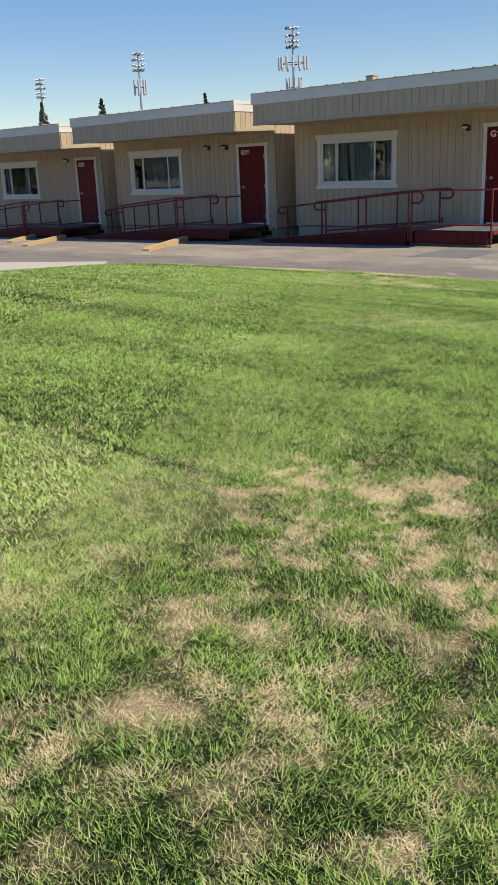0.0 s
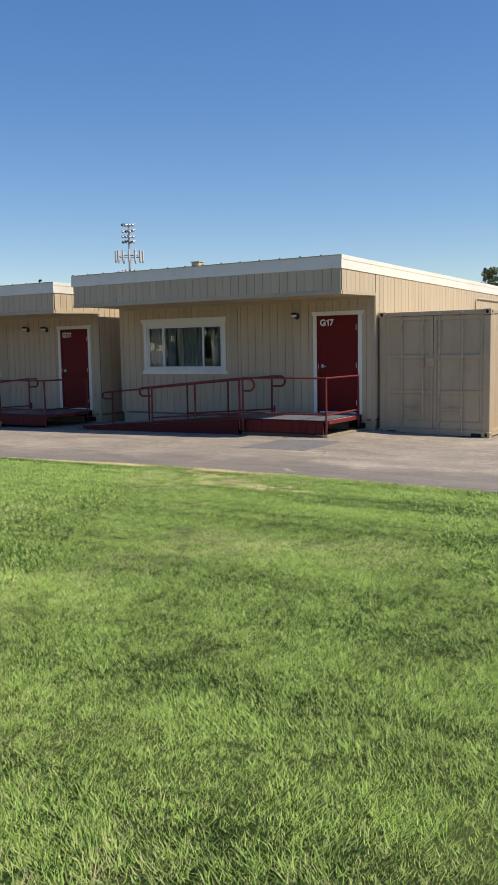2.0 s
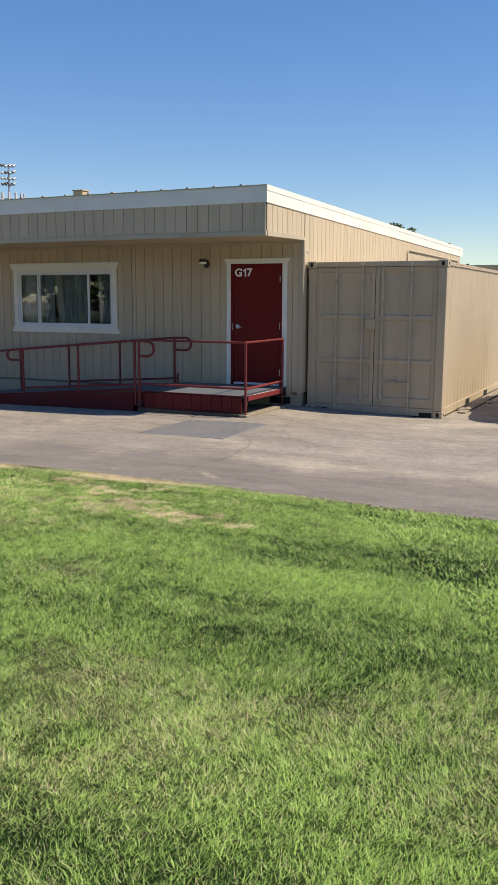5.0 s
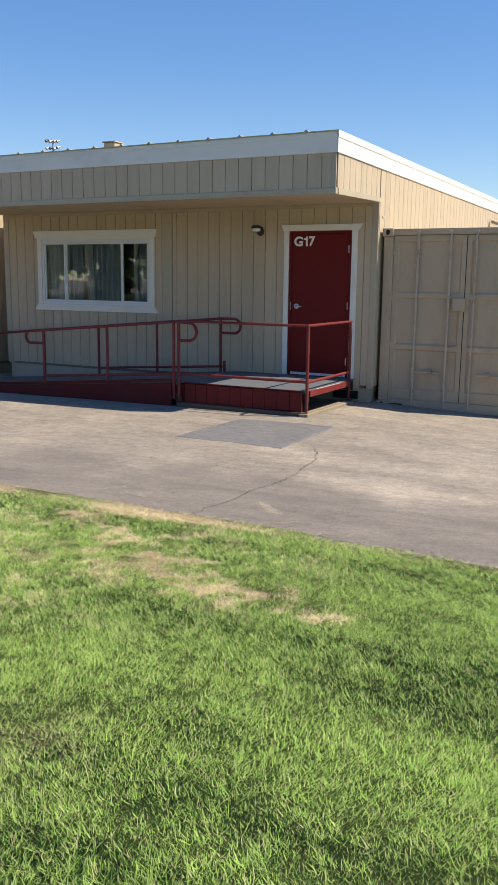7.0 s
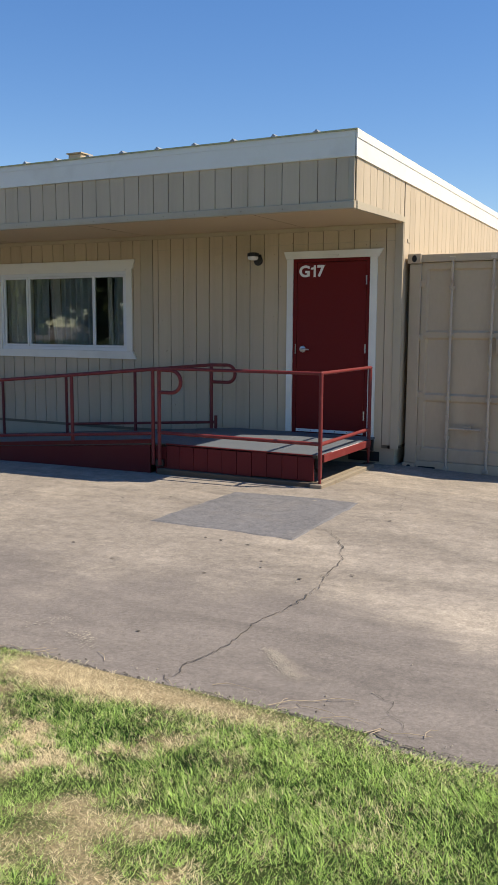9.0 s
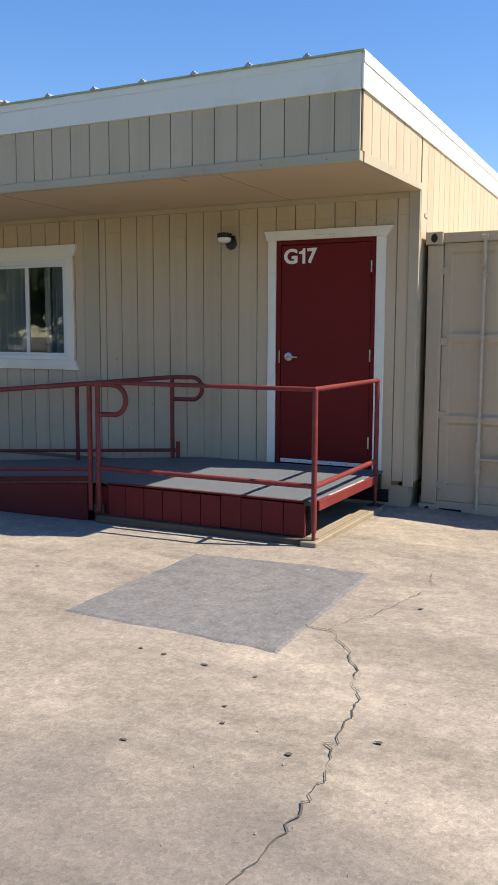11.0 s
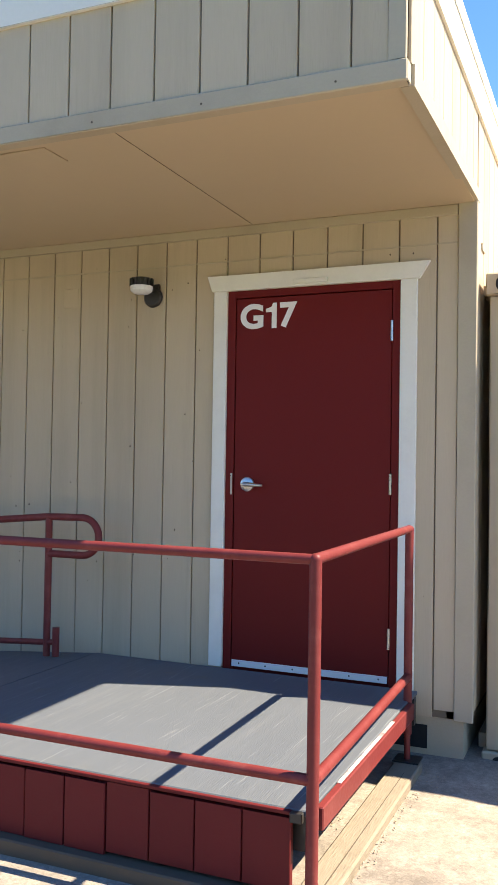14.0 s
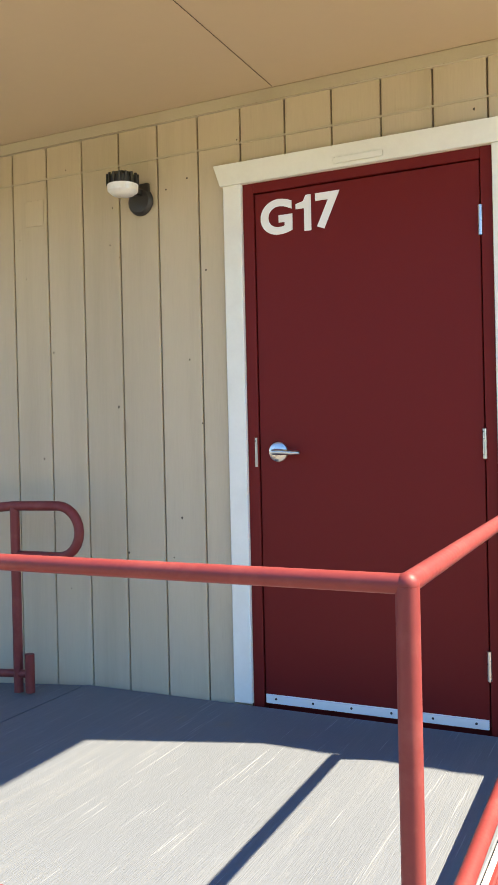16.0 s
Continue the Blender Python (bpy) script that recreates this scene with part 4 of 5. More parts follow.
    part("ramp_handrail", tubed(pts, R, 12), "rail", r, "red pipe handrail with looped ends", smooth=True)
    part("ramp_bottom_rail", tubed([(lo, fy, slope(lo) - 0.70), (-2.31, fy, slope(-2.31) - 0.735)], R * 0.9, 12), "rail", r, smooth=True)
    for px in (-3.48, lo):
        part("post", tubed([(px, fy, slope(px) - 0.80), (px, fy, slope(px))], R, 12), "rail", r, smooth=True)
    # rail along the wall
    wy = -0.24
    za, zb = slope(-7.5), slope(-2.45)
    pts = [(-7.275, wy, za - 0.16)] + arc(-7.53, za - 0.082, 0.08, 270, 90, wy, 12) + [(-7.275, wy, slope(-7.275)), (-2.445, wy, zb)]
    pts += arc(-2.205, zb - 0.108, 0.111, 90, -90, wy, 12) + [(-2.445, wy, zb - 0.22)]
    part("wall_handrail", tubed(pts, R, 12), "rail", r, "red pipe handrail with looped ends", smooth=True)
    part("wall_bottom_rail", tubed([(-4.855, wy, slope(-4.86) - 0.70), (-2.395, wy, slope(-2.45) - 0.745)], R * 0.85, 12), "rail", r, smooth=True)
    for px in (-2.445, -3.655, -4.855, -6.065, -7.275):
        part("post", tubed([(px, wy, max(-0.1, slope(px) - 0.83)), (px, wy, slope(px))], R, 12), "rail", r, smooth=True)
    part("stub_post", tubed([(-2.380, wy, LZ), (-2.380, wy, LZ + 0.17)], R, 12), "rail", r, smooth=True)
    if index == 0:
        t = tagged(link_mesh("timber_sill", boxed(-2.25, -0.22, FY - 0.06, FY + 0.05, -0.05, 0.042, bevel=0.006), "dark_timber"), "dark weathered timber sill under the landing skirt", "timber")
        t = tagged(link_mesh("timber_sleeper", boxed(-0.325, -0.19, FY - 0.10, -0.24, -0.03, 0.040, bevel=0.008), "timber"), "pale weathered timber sleeper on the asphalt", "timber")
        part("crack", prism(bmesh.new(), [(-0.245, FY + 0.1), (-0.24, FY + 0.12), (-0.239, -0.5), (-0.242, -0.4)], "z", 0.0385, 0.0406), "dark_timber", t)
    return r


for k in range(3):
    ramp(k)


# ---- shipping container ----
def container():
    X0, Y0, Z0, W, H, LEN = 0.045, 0.08, -0.085, 2.438, 2.60, 6.06
    c = holder("shipping_container", X0, Y0, Z0, "tan painted steel shipping container with closed doors beside the classroom", "container")
    P = 0.16
    for a, b, y0, y1 in ((0.02, P, 0.02, 0.2), (W - P, W - 0.012, 0.02, 0.2), (0.02, P, LEN - 0.14, LEN - 0.01), (W - P, W - 0.012, LEN - 0.14, LEN - 0.01)):
        part("corner_post", boxed(a, b, y0, y1, 0.12, H - 0.12, bevel=0.008), "container", c)
    for xx in (0, W - 0.162):
        for yy in (0, LEN - 0.178):
            for zz in (0, H - 0.118):
                bm = boxed(xx, xx + 0.162, yy, yy + 0.178, zz, zz + 0.118, bevel=0.008)
                cast = part("corner_casting", bm, "container", c)
                h = tubed([(xx + 0.081, yy - 0.0015, zz + 0.059), (xx + 0.081, yy + 0.004, zz + 0.059)], 0.03, 12)
                for v in h.verts:
                    v.co.z = zz + 0.059 + (v.co.z - zz - 0.059) * 1.35
                part("casting_hole", h, "black", cast)
                if xx > 1:
                    h = tubed([(W + 0.0015, yy + 0.089, zz + 0.059), (W - 0.004, yy + 0.089, zz + 0.059)], 0.03, 12)
                    part("casting_hole", h, "black", cast)
    bm = bmesh.new()
    box(bm, 0.162, W - 0.162, 0.02, 0.12, H - 0.10, H - 0.012, bevel=0.004)
    part("door_header", bm, "container", c)
    bm = boxed(0.162, W - 0.162, 0.03, 0.14, 0.02, 0.15, bevel=0.004)
    part("door_sill", bm, "container", c)
    for xx in (0.19, W - 0.40):
        part("fork_pocket", boxed(xx, xx + 0.21, 0.0275, 0.035, 0.012, 0.085), "black", c)
    # door leaves with pressed bands
    mid = W / 2
    for side, (a, b) in (("l", (0.165, mid - 0.006)), ("r", (mid + 0.006, W - 0.165))):
        bm = bmesh.new()
        zs = [0.155, 0.30, 0.32, 0.86, 0.885, 0.945, 0.97, 1.60, 1.625, 1.685, 1.71, H - 0.20, H - 0.18, H - 0.105]
        dep = [0, 0, 0.024, 0.024, 0.0, 0.0, 0.024, 0.024, 0.0, 0.0, 0.024, 0.024, 0, 0]
        def door_grid(xa, xb):
            cols = [(xa, 0), (xa + 0.06, 0), (xa + 0.085, 1), (xb - 0.085, 1), (xb - 0.06, 0), (xb, 0)]
            g = [[bm.verts.new((x, 0.05 + (d if k else 0), z)) for z, d in zip(zs, dep)] for x, k in cols]
            for p, q in zip(g, g[1:]):
                for i in range(len(zs) - 1):
                    bm.faces.new((p[i], q[i], q[i + 1], p[i + 1]))
        door_grid(a, b)
        box(bm, a, b, 0.085, 0.10, 0.155, H - 0.105)
        leaf = part("door_leaf", bm, "container", c, "pressed steel door leaf")
        part("door_gasket", boxed(b - 0.004 if side == "l" else a - 0.008, b + 0.004 if side == "l" else a, 0.052, 0.07, 0.16, H - 0.11), "black", leaf)
        edge = a - 0.012 if side == "l" else b - 0.05
        for zz in (0.30, 0.95, 1.62, 2.25):
            part("hinge", boxed(edge, edge + 0.062, 0.030, 0.05, zz - 0.035, zz + 0.035, bevel=0.004), "container", leaf)
        for rx in ((0.53, 1.00) if side == "l" else (1.355, 1.84)):
            rod = part("lock_rod", tubed([(rx, 0.026, 0.06), (rx, 0.026, H - 0.045)], 0.0165, 10), "rod", c, "galvanised locking rod with worn paint", smooth=True)
            for zz in (0.08, H - 0.065):
                part("cam", boxed(rx - 0.035, rx + 0.03, 0.008, 0.045, zz - 0.022, zz + 0.022, bevel=0.004), "rod", rod)
            for zz in (0.45, 0.915, 1.655, 2.2):
                part("rod_guide", boxed(rx - 0.03, rx + 0.03, 0.012, 0.05, zz - 0.02, zz + 0.02, bevel=0.004), "rod", rod)
        hx = (0.53, 1.00) if side == "l" else (1.355, 1.84)
        s = 1 if side == "l" else -1
        start = hx[0] if side == "l" else hx[1]
        bm = tubed([(start, 0.012, 0.56), (start + s * 0.10, 0.008, 0.565), (start + s * 0.40, 0.010, 0.56)], 0.012, 8)
        box(bm, start - 0.02, start + 0.02, 0.004, 0.03, 0.46, 0.72, bevel=0.004)
        part("door_handle", bm, "rod", leaf, "locking bar handle")
        part("handle_catch", boxed(start + s * 0.24 - 0.04, start + s * 0.24 + 0.04, 0.016, 0.05, 0.53, 0.60, bevel=0.004), "container", leaf)
    part("lock_box", boxed(1.06, 1.24, 0.012, 0.05, 1.44, 1.63, bevel=0.008), "container", c, "square steel lock box")
    # corrugated sides and back, roof, rails
    for xx, s in ((W - 0.02, 1), (0.02, -1)):
        bm = bmesh.new()
        pr, y = [], 0.20
        while y < LEN - 0.2:
            pr += [(y, 0), (y + 0.072, 0), (y + 0.14, -0.013), (y + 0.21, -0.013)]
            y += 0.278
        pr.append((LEN - 0.14, 0))
        lo = [bm.verts.new((xx + s * d, q, 0.16)) for q, d in pr]
        hi = [bm.verts.new((xx + s * d, q, H - 0.09)) for q, d in pr]
        for i in range(len(pr) - 1):
            bm.faces.new((lo[i], lo[i + 1], hi[i + 1], hi[i]))
        part("side_panel", bm, "container", c, "corrugated steel side panel")
        part("top_rail", boxed(xx - 0.055, xx + 0.012, 0.17, LEN - 0.17, H - 0.09, H - 0.03, bevel=0.004), "container", c)
        bm = boxed(xx - 0.06, xx + 0.006, 0.178, LEN - 0.178, 0.03, 0.16, bevel=0.004)
        rail = part("bottom_rail", bm, "container", c)
        if s > 0:
            for yy in (1.95, 3.75):
                part("fork_pocket", boxed(xx + 0.0065, xx + 0.009, yy, yy + 0.36, 0.032, 0.135), "black", rail)
            for yy in (0.55, 5.4):
                part("vent", boxed(xx + 0.001, xx + 0.006, yy, yy + 0.06, 2.22, 2.40, bevel=0.001), "rod", rail)
    bm = bmesh.new()
    yy = 0.17
    while yy < LEN - 0.25:
        prism(bm, [(yy, H - 0.055), (yy + 0.03, H - 0.03), (yy + 0.11, H - 0.03), (yy + 0.14, H - 0.055)], "x", 0.03, W - 0.004)
        yy += 0.209
    box(bm, 0.03, W - 0.03, 0.12, LEN - 0.05, H - 0.08, H - 0.05)
    part("roof_panel", bm, "container", c, "corrugated steel roof")
    part("back_panel", boxed(0.1, W - 0.1, LEN - 0.06, LEN - 0.03, 0.12, H - 0.03), "container", c)
    part("floor_pan", boxed(0.05, W - 0.05, 0.15, LEN - 0.05, 0.10, 0.15), "dark_timber", c)
    return c


container()
plank = tagged(link_mesh("ground_plank", boxed(2.56, 2.70, 0.9, 5.6, -0.10, -0.05, bevel=0.006), "timber"), "pale timber plank on the asphalt beside the container", "plank")
rng = random.Random(5)
for k in range(3):
    bm = bmesh.new()
    bmesh.ops.create_icosphere(bm, subdivisions=1, radius=0.05 + 0.02 * k)
    for v in bm.verts:
        v.co = Vector((v.co.x * 1.4, v.co.y, v.co.z * 0.6)) * (1 + 0.25 * noise.noise(v.co * 20 + Vector((k, 0, 0))))
    ob = link_mesh("rubble_stone", bm, "concrete", True)
    ob.location = (2.78 + 0.1 * k, 2.7 + 0.35 * k, -0.055)
    tagged(ob, "pale lump of broken concrete by the container", "stone", "rubble beside the container")


# ---- parked car ----
def car():
    v = holder("parked_car", 4.45, 0.12, -0.08, "beige sport utility car parked nose out beside the container", "car")
    st = [  # y, half width low, half width belt, bottom, belt, roof half width, roof z
        (0.00, 0.62, 0.60, 0.38, 0.78, 0.50, 0.80), (0.06, 0.78, 0.76, 0.30, 0.88, 0.66, 0.95), (0.30, 0.90, 0.89, 0.27, 0.96, 0.76, 1.05),
        (0.70, 0.94, 0.94, 0.27, 1.02, 0.80, 1.10), (1.25, 0.945, 0.945, 0.27, 1.08, 0.80, 1.15), (2.05, 0.945, 0.945, 0.27, 1.10, 0.66, 1.70),
        (2.7, 0.945, 0.945, 0.27, 1.12, 0.66, 1.76), (3.7, 0.945, 0.94, 0.27, 1.13, 0.65, 1.74), (4.5, 0.93, 0.92, 0.32, 1.12, 0.60, 1.62), (4.75, 0.84, 0.84, 0.42, 1.05, 0.62, 1.15)]
    bm = bmesh.new()
    rings = []
    for y, wl, wb, zb, zt, wr, zr in st:
        half = [(wl * 0.9, zb), (wl, zb + 0.14), (wl + 0.01, (zb + zt) / 2), (wb, zt - 0.05), (wb - 0.03, zt), (wr + 0.05, zr - 0.06), (wr - 0.06, zr), (0, zr + 0.02)]
        ring = [bm.verts.new((-a, y, b)) for a, b in half] + [bm.verts.new((a, y, b)) for a, b in reversed(half[:-1])]
        rings.append(ring)
    for p, q in zip(rings, rings[1:]):
        for i in range(len(p) - 1):
            bm.faces.new((p[i], p[i + 1], q[i + 1], q[i]))
        bm.faces.new((p[-1], p[0], q[0], q[-1]))
    bm.faces.new(rings[0])
    bm.faces.new(rings[-1])
    part("body", bm, "car", v, smooth=True)
    part("windscreen", prism(bmesh.new(), [(1.27, 1.14), (1.98, 1.66), (1.97, 1.68), (1.25, 1.16)], "x", -0.66, 0.66), "car_glass", v)
    for s in (-1, 1):
        bm = prism(bmesh.new(), [(1.6, 1.16), (4.1, 1.18), (3.9, 1.58), (2.15, 1.60)], "x", s * 0.80, s * 0.86)
        part("side_window", bm, "car_glass", v)
        bm = boxed(s * 0.97 - 0.02, s * 0.97 + 0.02, 1.42, 1.56, 1.08, 1.13)
        box(bm, min(s * 0.93, s * 1.14), max(s * 0.93, s * 1.14), 1.44, 1.56, 1.12, 1.28, bevel=0.03)
        part("wing_mirror", bm, "car", v)
        bm = bmesh.new()
        prism(bm, [(s * 0.50, 0.78), (s * 0.80, 0.81), (s * 0.82, 0.90), (s * 0.60, 0.88)], "y", 0.04, 0.16)
        for q in bm.verts:
            q.co.y += 0.42 * max(0, abs(q.co.x) - 0.5)
        part("headlight", bm, "headlight", v, "clear headlight")
        bm = prism(bmesh.new(), [(s * 0.62, 0.44), (s * 0.86, 0.46), (s * 0.84, 0.58), (s * 0.66, 0.56)], "y", 0.05, 0.2)
        for q in bm.verts:
            q.co.y += 0.25 * max(0, abs(q.co.x) - 0.6)
        part("fog_light", bm, "black", v)
        for y in (0.92, 3.72):
            bm = bmesh.new()
            tube(bm, [(s * 0.72, y, 0.36), (s * 0.74, y, 0.36), (s * 0.93, y, 0.36), (s * 0.95, y, 0.36)], [0.33, 0.36, 0.36, 0.33], 28)
            wh = part("wheel", bm, "tyre", v, "black tyre on alloy rim", smooth=True)
            part("rim", tubed([(s * 0.945, y, 0.36), (s * 0.956, y, 0.36)], 0.23, 20), "galv", wh)
            ar = tubed([(s * 0.80, y, 0.37), (s * 0.951, y, 0.37)], 0.42, 28)
            part("wheel_arch", ar, "black", v)
    bm = bmesh.new()
    for zz in (0.70, 0.76, 0.82):
        box(bm, -0.46, 0.46, -0.025, 0.03, zz - 0.016, zz + 0.016, bevel=0.006)
    part("grille", bm, "chrome", v, "chrome slatted grille")
    part("grille_backing", boxed(-0.48, 0.48, -0.008, 0.05, 0.66, 0.85, bevel=0.01), "black", v)
    part("bumper_intake", boxed(-0.6, 0.6, -0.012, 0.06, 0.40, 0.53, bevel=0.01), "black", v)
    part("bumper_trim", boxed(-0.62, 0.62, -0.03, 0.02, 0.535, 0.56, bevel=0.006), "chrome", v)
    return v


car()


# ---- the building, trees and masts beyond ----
def far_classroom():
    b = holder("far_classroom", -1.0, 27.0, 0, "distant low tan classroom with a maroon recessed front", "building")
    part("fascia", boxed(-6, 26, -1.6, -1.5, 2.45, 3.35), "siding", b)
    part("roof", boxed(-6.1, 26.1, -1.65, 9, 3.351, 3.45), "roof_edge", b)
    part("soffit", boxed(-6, 26, -1.5, 0, 2.45, 2.5), "soffit", b)
    part("wall", boxed(-6, 26, 0, 9, 0, 2.45), "maroon", b, "maroon painted wall")
    for k in range(4):
        w = part("window", boxed(1.2 + 5 * k, 1.75 + 5 * k, -0.03, 0.0, 1.0, 2.1), "car_glass", b)
        part("window_frame", boxed(1.15 + 5 * k, 1.8 + 5 * k, -0.045, -0.031, 2.1, 2.16), "vinyl", w)
    bm = tubed([(-4, -3.2, 1.0), (14, -3.2, 1.0)], 0.03, 8)
    for k in range(10):
        tube(bm, [(-4 + 2 * k, -3.2, -0.1), (-4 + 2 * k, -3.2, 1.0)], 0.025, 8)
    rail = link_mesh("far_handrail", bm, "galv", True)
    rail.location = (-1.0, 27.0, 0)
    tagged(rail, "pale metal pipe handrail before the distant classroom", "handrail")


far_classroom()


def leaves(bm, centre, radius, count, size, rng, squash=1.0):
    for _ in range(count):
        d = Vector((rng.gauss(0, 1), rng.gauss(0, 1), rng.gauss(0, 1))).normalized() * radius * rng.uniform(0.35, 1.0)
        p = Vector(centre) + Vector((d.x, d.y, d.z * squash))
        a = Vector((rng.uniform(-1, 1), rng.uniform(-1, 1), rng.uniform(-1, 1))).normalized()
        b = a.cross(Vector((rng.uniform(-1, 1), rng.uniform(-1, 1), rng.uniform(-1, 1)))).normalized()
        s = size * rng.uniform(0.6, 1.3)
        bm.faces.new([bm.verts.new(p + a * s), bm.verts.new(p + b * s * 0.6), bm.verts.new(p - a * s), bm.verts.new(p - b * s * 0.6)])


def conifer(x, y, height, spread, seed, base=0.0):
    rng = random.Random(seed)
    t = holder("conifer_tree", x, y, base, "dark green conifer far behind the roofs", "tree", "far trees")
    part("trunk", tubed([(0, 0, -0.3), (0, 0, height * 0.5), (0, 0, height * 0.97)], [spread * 0.12, spread * 0.07, 0.03], 8), "bark", t)
    bm = bmesh.new()
    for k in range(46):
        f = (k + 0.5) / 46
        rad = spread * (1 - f) * rng.uniform(0.4, 1.0) * 0.5
        for q in range(4):
            u = rng.uniform(0, math.tau)
            leaves(bm, (rad * math.cos(u), rad * math.sin(u), height * (0.12 + 0.88 * f)), 0.14 + 0.05 * spread * (1 - f), 10, 0.13, rng)
    part("crown", bm, "leaf_dark", t)


def broadleaf(x, y, height, spread, seed, material="leaf", label="grey-green broadleaf tree behind the classroom roof", base=0.0, n=26, size=0.16, droop=0.16):
    rng = random.Random(seed)
    t = holder("broadleaf_tree", x, y, base, label, "tree", "far trees")
    bm = tubed([(0, 0, -0.3), (0.05, 0, height * 0.3), (0, 0.1, height * 0.5)], [0.22, 0.16, 0.11], 8)
    tips = []
    for k in range(7):
        u = math.tau * k / 7 + rng.uniform(-0.3, 0.3)
        tip = (spread * 0.36 * math.cos(u), spread * 0.36 * math.sin(u), height * rng.uniform(0.62, 0.9))
        tube(bm, [(0, 0.1, height * 0.45), (tip[0] * 0.5, tip[1] * 0.5, height * 0.6), tip], [0.09, 0.06, 0.02], 6)
        tips.append(tip)
    part("trunk", bm, "bark", t)
    bm = bmesh.new()
    for k in range(n):
        c = tips[k % 7]
        q = (c[0] + rng.uniform(-0.2, 0.2) * spread, c[1] + rng.uniform(-0.2, 0.2) * spread, c[2] + rng.uniform(-droop, 0.12) * height)
        leaves(bm, q, spread * rng.uniform(0.10, 0.18), 60, size, rng, 0.75)
    part("crown", bm, material, t)


conifer(-70.1, 42.3, 9.6, 5.2, 1, -0.3)
conifer(-62.8, 50.7, 9.8, 3.4, 2, -0.3)
conifer(-82.1, 42.9, 10.2, 4.4, 3, -0.3)
conifer(-13.7, 71.8, 7.4, 5.8, 4)
conifer(-15.4, 74.0, 6.6, 4.2, 5)
broadleaf(-15.9, 62.5, 9.0, 3.0, 6, n=60, size=0.12)
broadleaf(-9.5, 92.0, 6.0, 2.4, 7)
for k in range(12):
    broadleaf(-92.0 + 10 * k, -40.0 - 6 * math.sin(2.1 * k), 7.0 + 1.5 * math.sin(1.3 * k), 11.0, 8 + k, "leaf", "leafy tree in the row beyond the lawn", 0.2, 80, 0.42, 0.55)


def floodlight_mast(x, y, height, rows, antennas, seed):
    """A tall lattice of floodlights on a steel pole, some with phone antennas below."""
    rng = random.Random(seed)
    m = holder("floodlight_mast", x, y, 0, "tall steel sports floodlight mast with antenna panels", "mast", "floodlight masts")
    part("pole", tubed([(0, 0, -0.5), (0, 0, height * 0.6), (0, 0, height)], [0.30, 0.22, 0.12], 12), "galv", m, smooth=True)
    ax = Vector((0.755, 0.656, 0))
    for k in range(rows):
        z = height - 0.3 - 0.92 * k
        bar = part("crossarm", tubed([tuple(-ax * 0.95 + Vector((0, 0, z))), tuple(ax * 0.95 + Vector((0, 0, z)))], 0.04, 6), "galv", m)
        for s in (-0.85, -0.3, 0.3, 0.85):
            p = ax * s + Vector((rng.uniform(-0.05, 0.05), 0, z + rng.uniform(0.05, 0.3)))
            part("floodlight", tubed([tuple(p + Vector((0.1, 0.25, 0.15))), tuple(p + Vector((-0.1, -0.25, -0.1)))], [0.10, 0.24], 10), "galv" if rng.random() < 0.6 else "dark_metal", bar)
    for z, spread, n, size in antennas:
        ring = part("antenna_ring", tubed([(spread * 0.8 * math.cos(math.tau * k / 12), spread * 0.8 * math.sin(math.tau * k / 12), z) for k in range(13)], 0.06, 6), "dark_metal", m)
        for k in range(n):
            u = math.tau * k / n
            c, s = spread * math.cos(u), spread * math.sin(u)
            part("antenna_panel", boxed(c - 0.15, c + 0.15, s - 0.15, s + 0.15, z - size / 2, z + size / 2, bevel=0.05), "panel", ring)


floodlight_mast(-88.5, 95.8, 22.6, 4, [(17.3, 2.3, 14, 1.9), (13.7, 1.2, 9, 2.9)], 1)
floodlight_mast(-120.9, 90.8, 22.0, 4, [(16.3, 1.1, 7, 2.6)], 2)
floodlight_mast(-164.7, 99.2, 22.0, 5, [(13.5, 0.8, 5, 2.6)], 3)
pole = holder("utility_pole", -10.0, 63.0, 0, "distant wooden utility pole with a crossarm", "pole")
part("shaft", tubed([(0, 0, -0.4), (0, 0, 5.1)], [0.17, 0.13], 8), "bark", pole)
part("crossarm", boxed(-1.1, 1.1, -0.06, 0.06, 4.6, 4.72), "bark", pole)
bm = bmesh.new()
for dx in (-0.9, 0.9):
    tube(bm, [(-10 + dx, 63, 4.76), (25, 66, 4.3), (60, 70, 4.8)], 0.02, 4)
tagged(link_mesh("power_line", bm, "black"), "thin dark overhead power lines", "cable")

bm = bmesh.new()
ridge = []
for k in range(61):
    x = -260 + k * 9.5
    h = 7 + 5 * noise.noise((x * 0.012, 0.4, 0)) + 2.2 * noise.noise((x * 0.07, 2.4, 0)) + 0.9 * noise.noise((x * 0.31, 5.4, 0))
    if x > -60:
        h += 1.5
    ridge.append((bm.verts.new((x, 330, -2)), bm.verts.new((x, 345, h * 0.6)), bm.verts.new((x, 370, h)), bm.verts.new((x, 420, -2))))
for p, q in zip(ridge, ridge[1:]):
    for i in range(3):
        bm.faces.new((p[i], q[i], q[i + 1], p[i + 1]))
tagged(link_mesh("backdrop", bm, "hill"), "low wooded hills on the horizon", "hills", kind="structure")


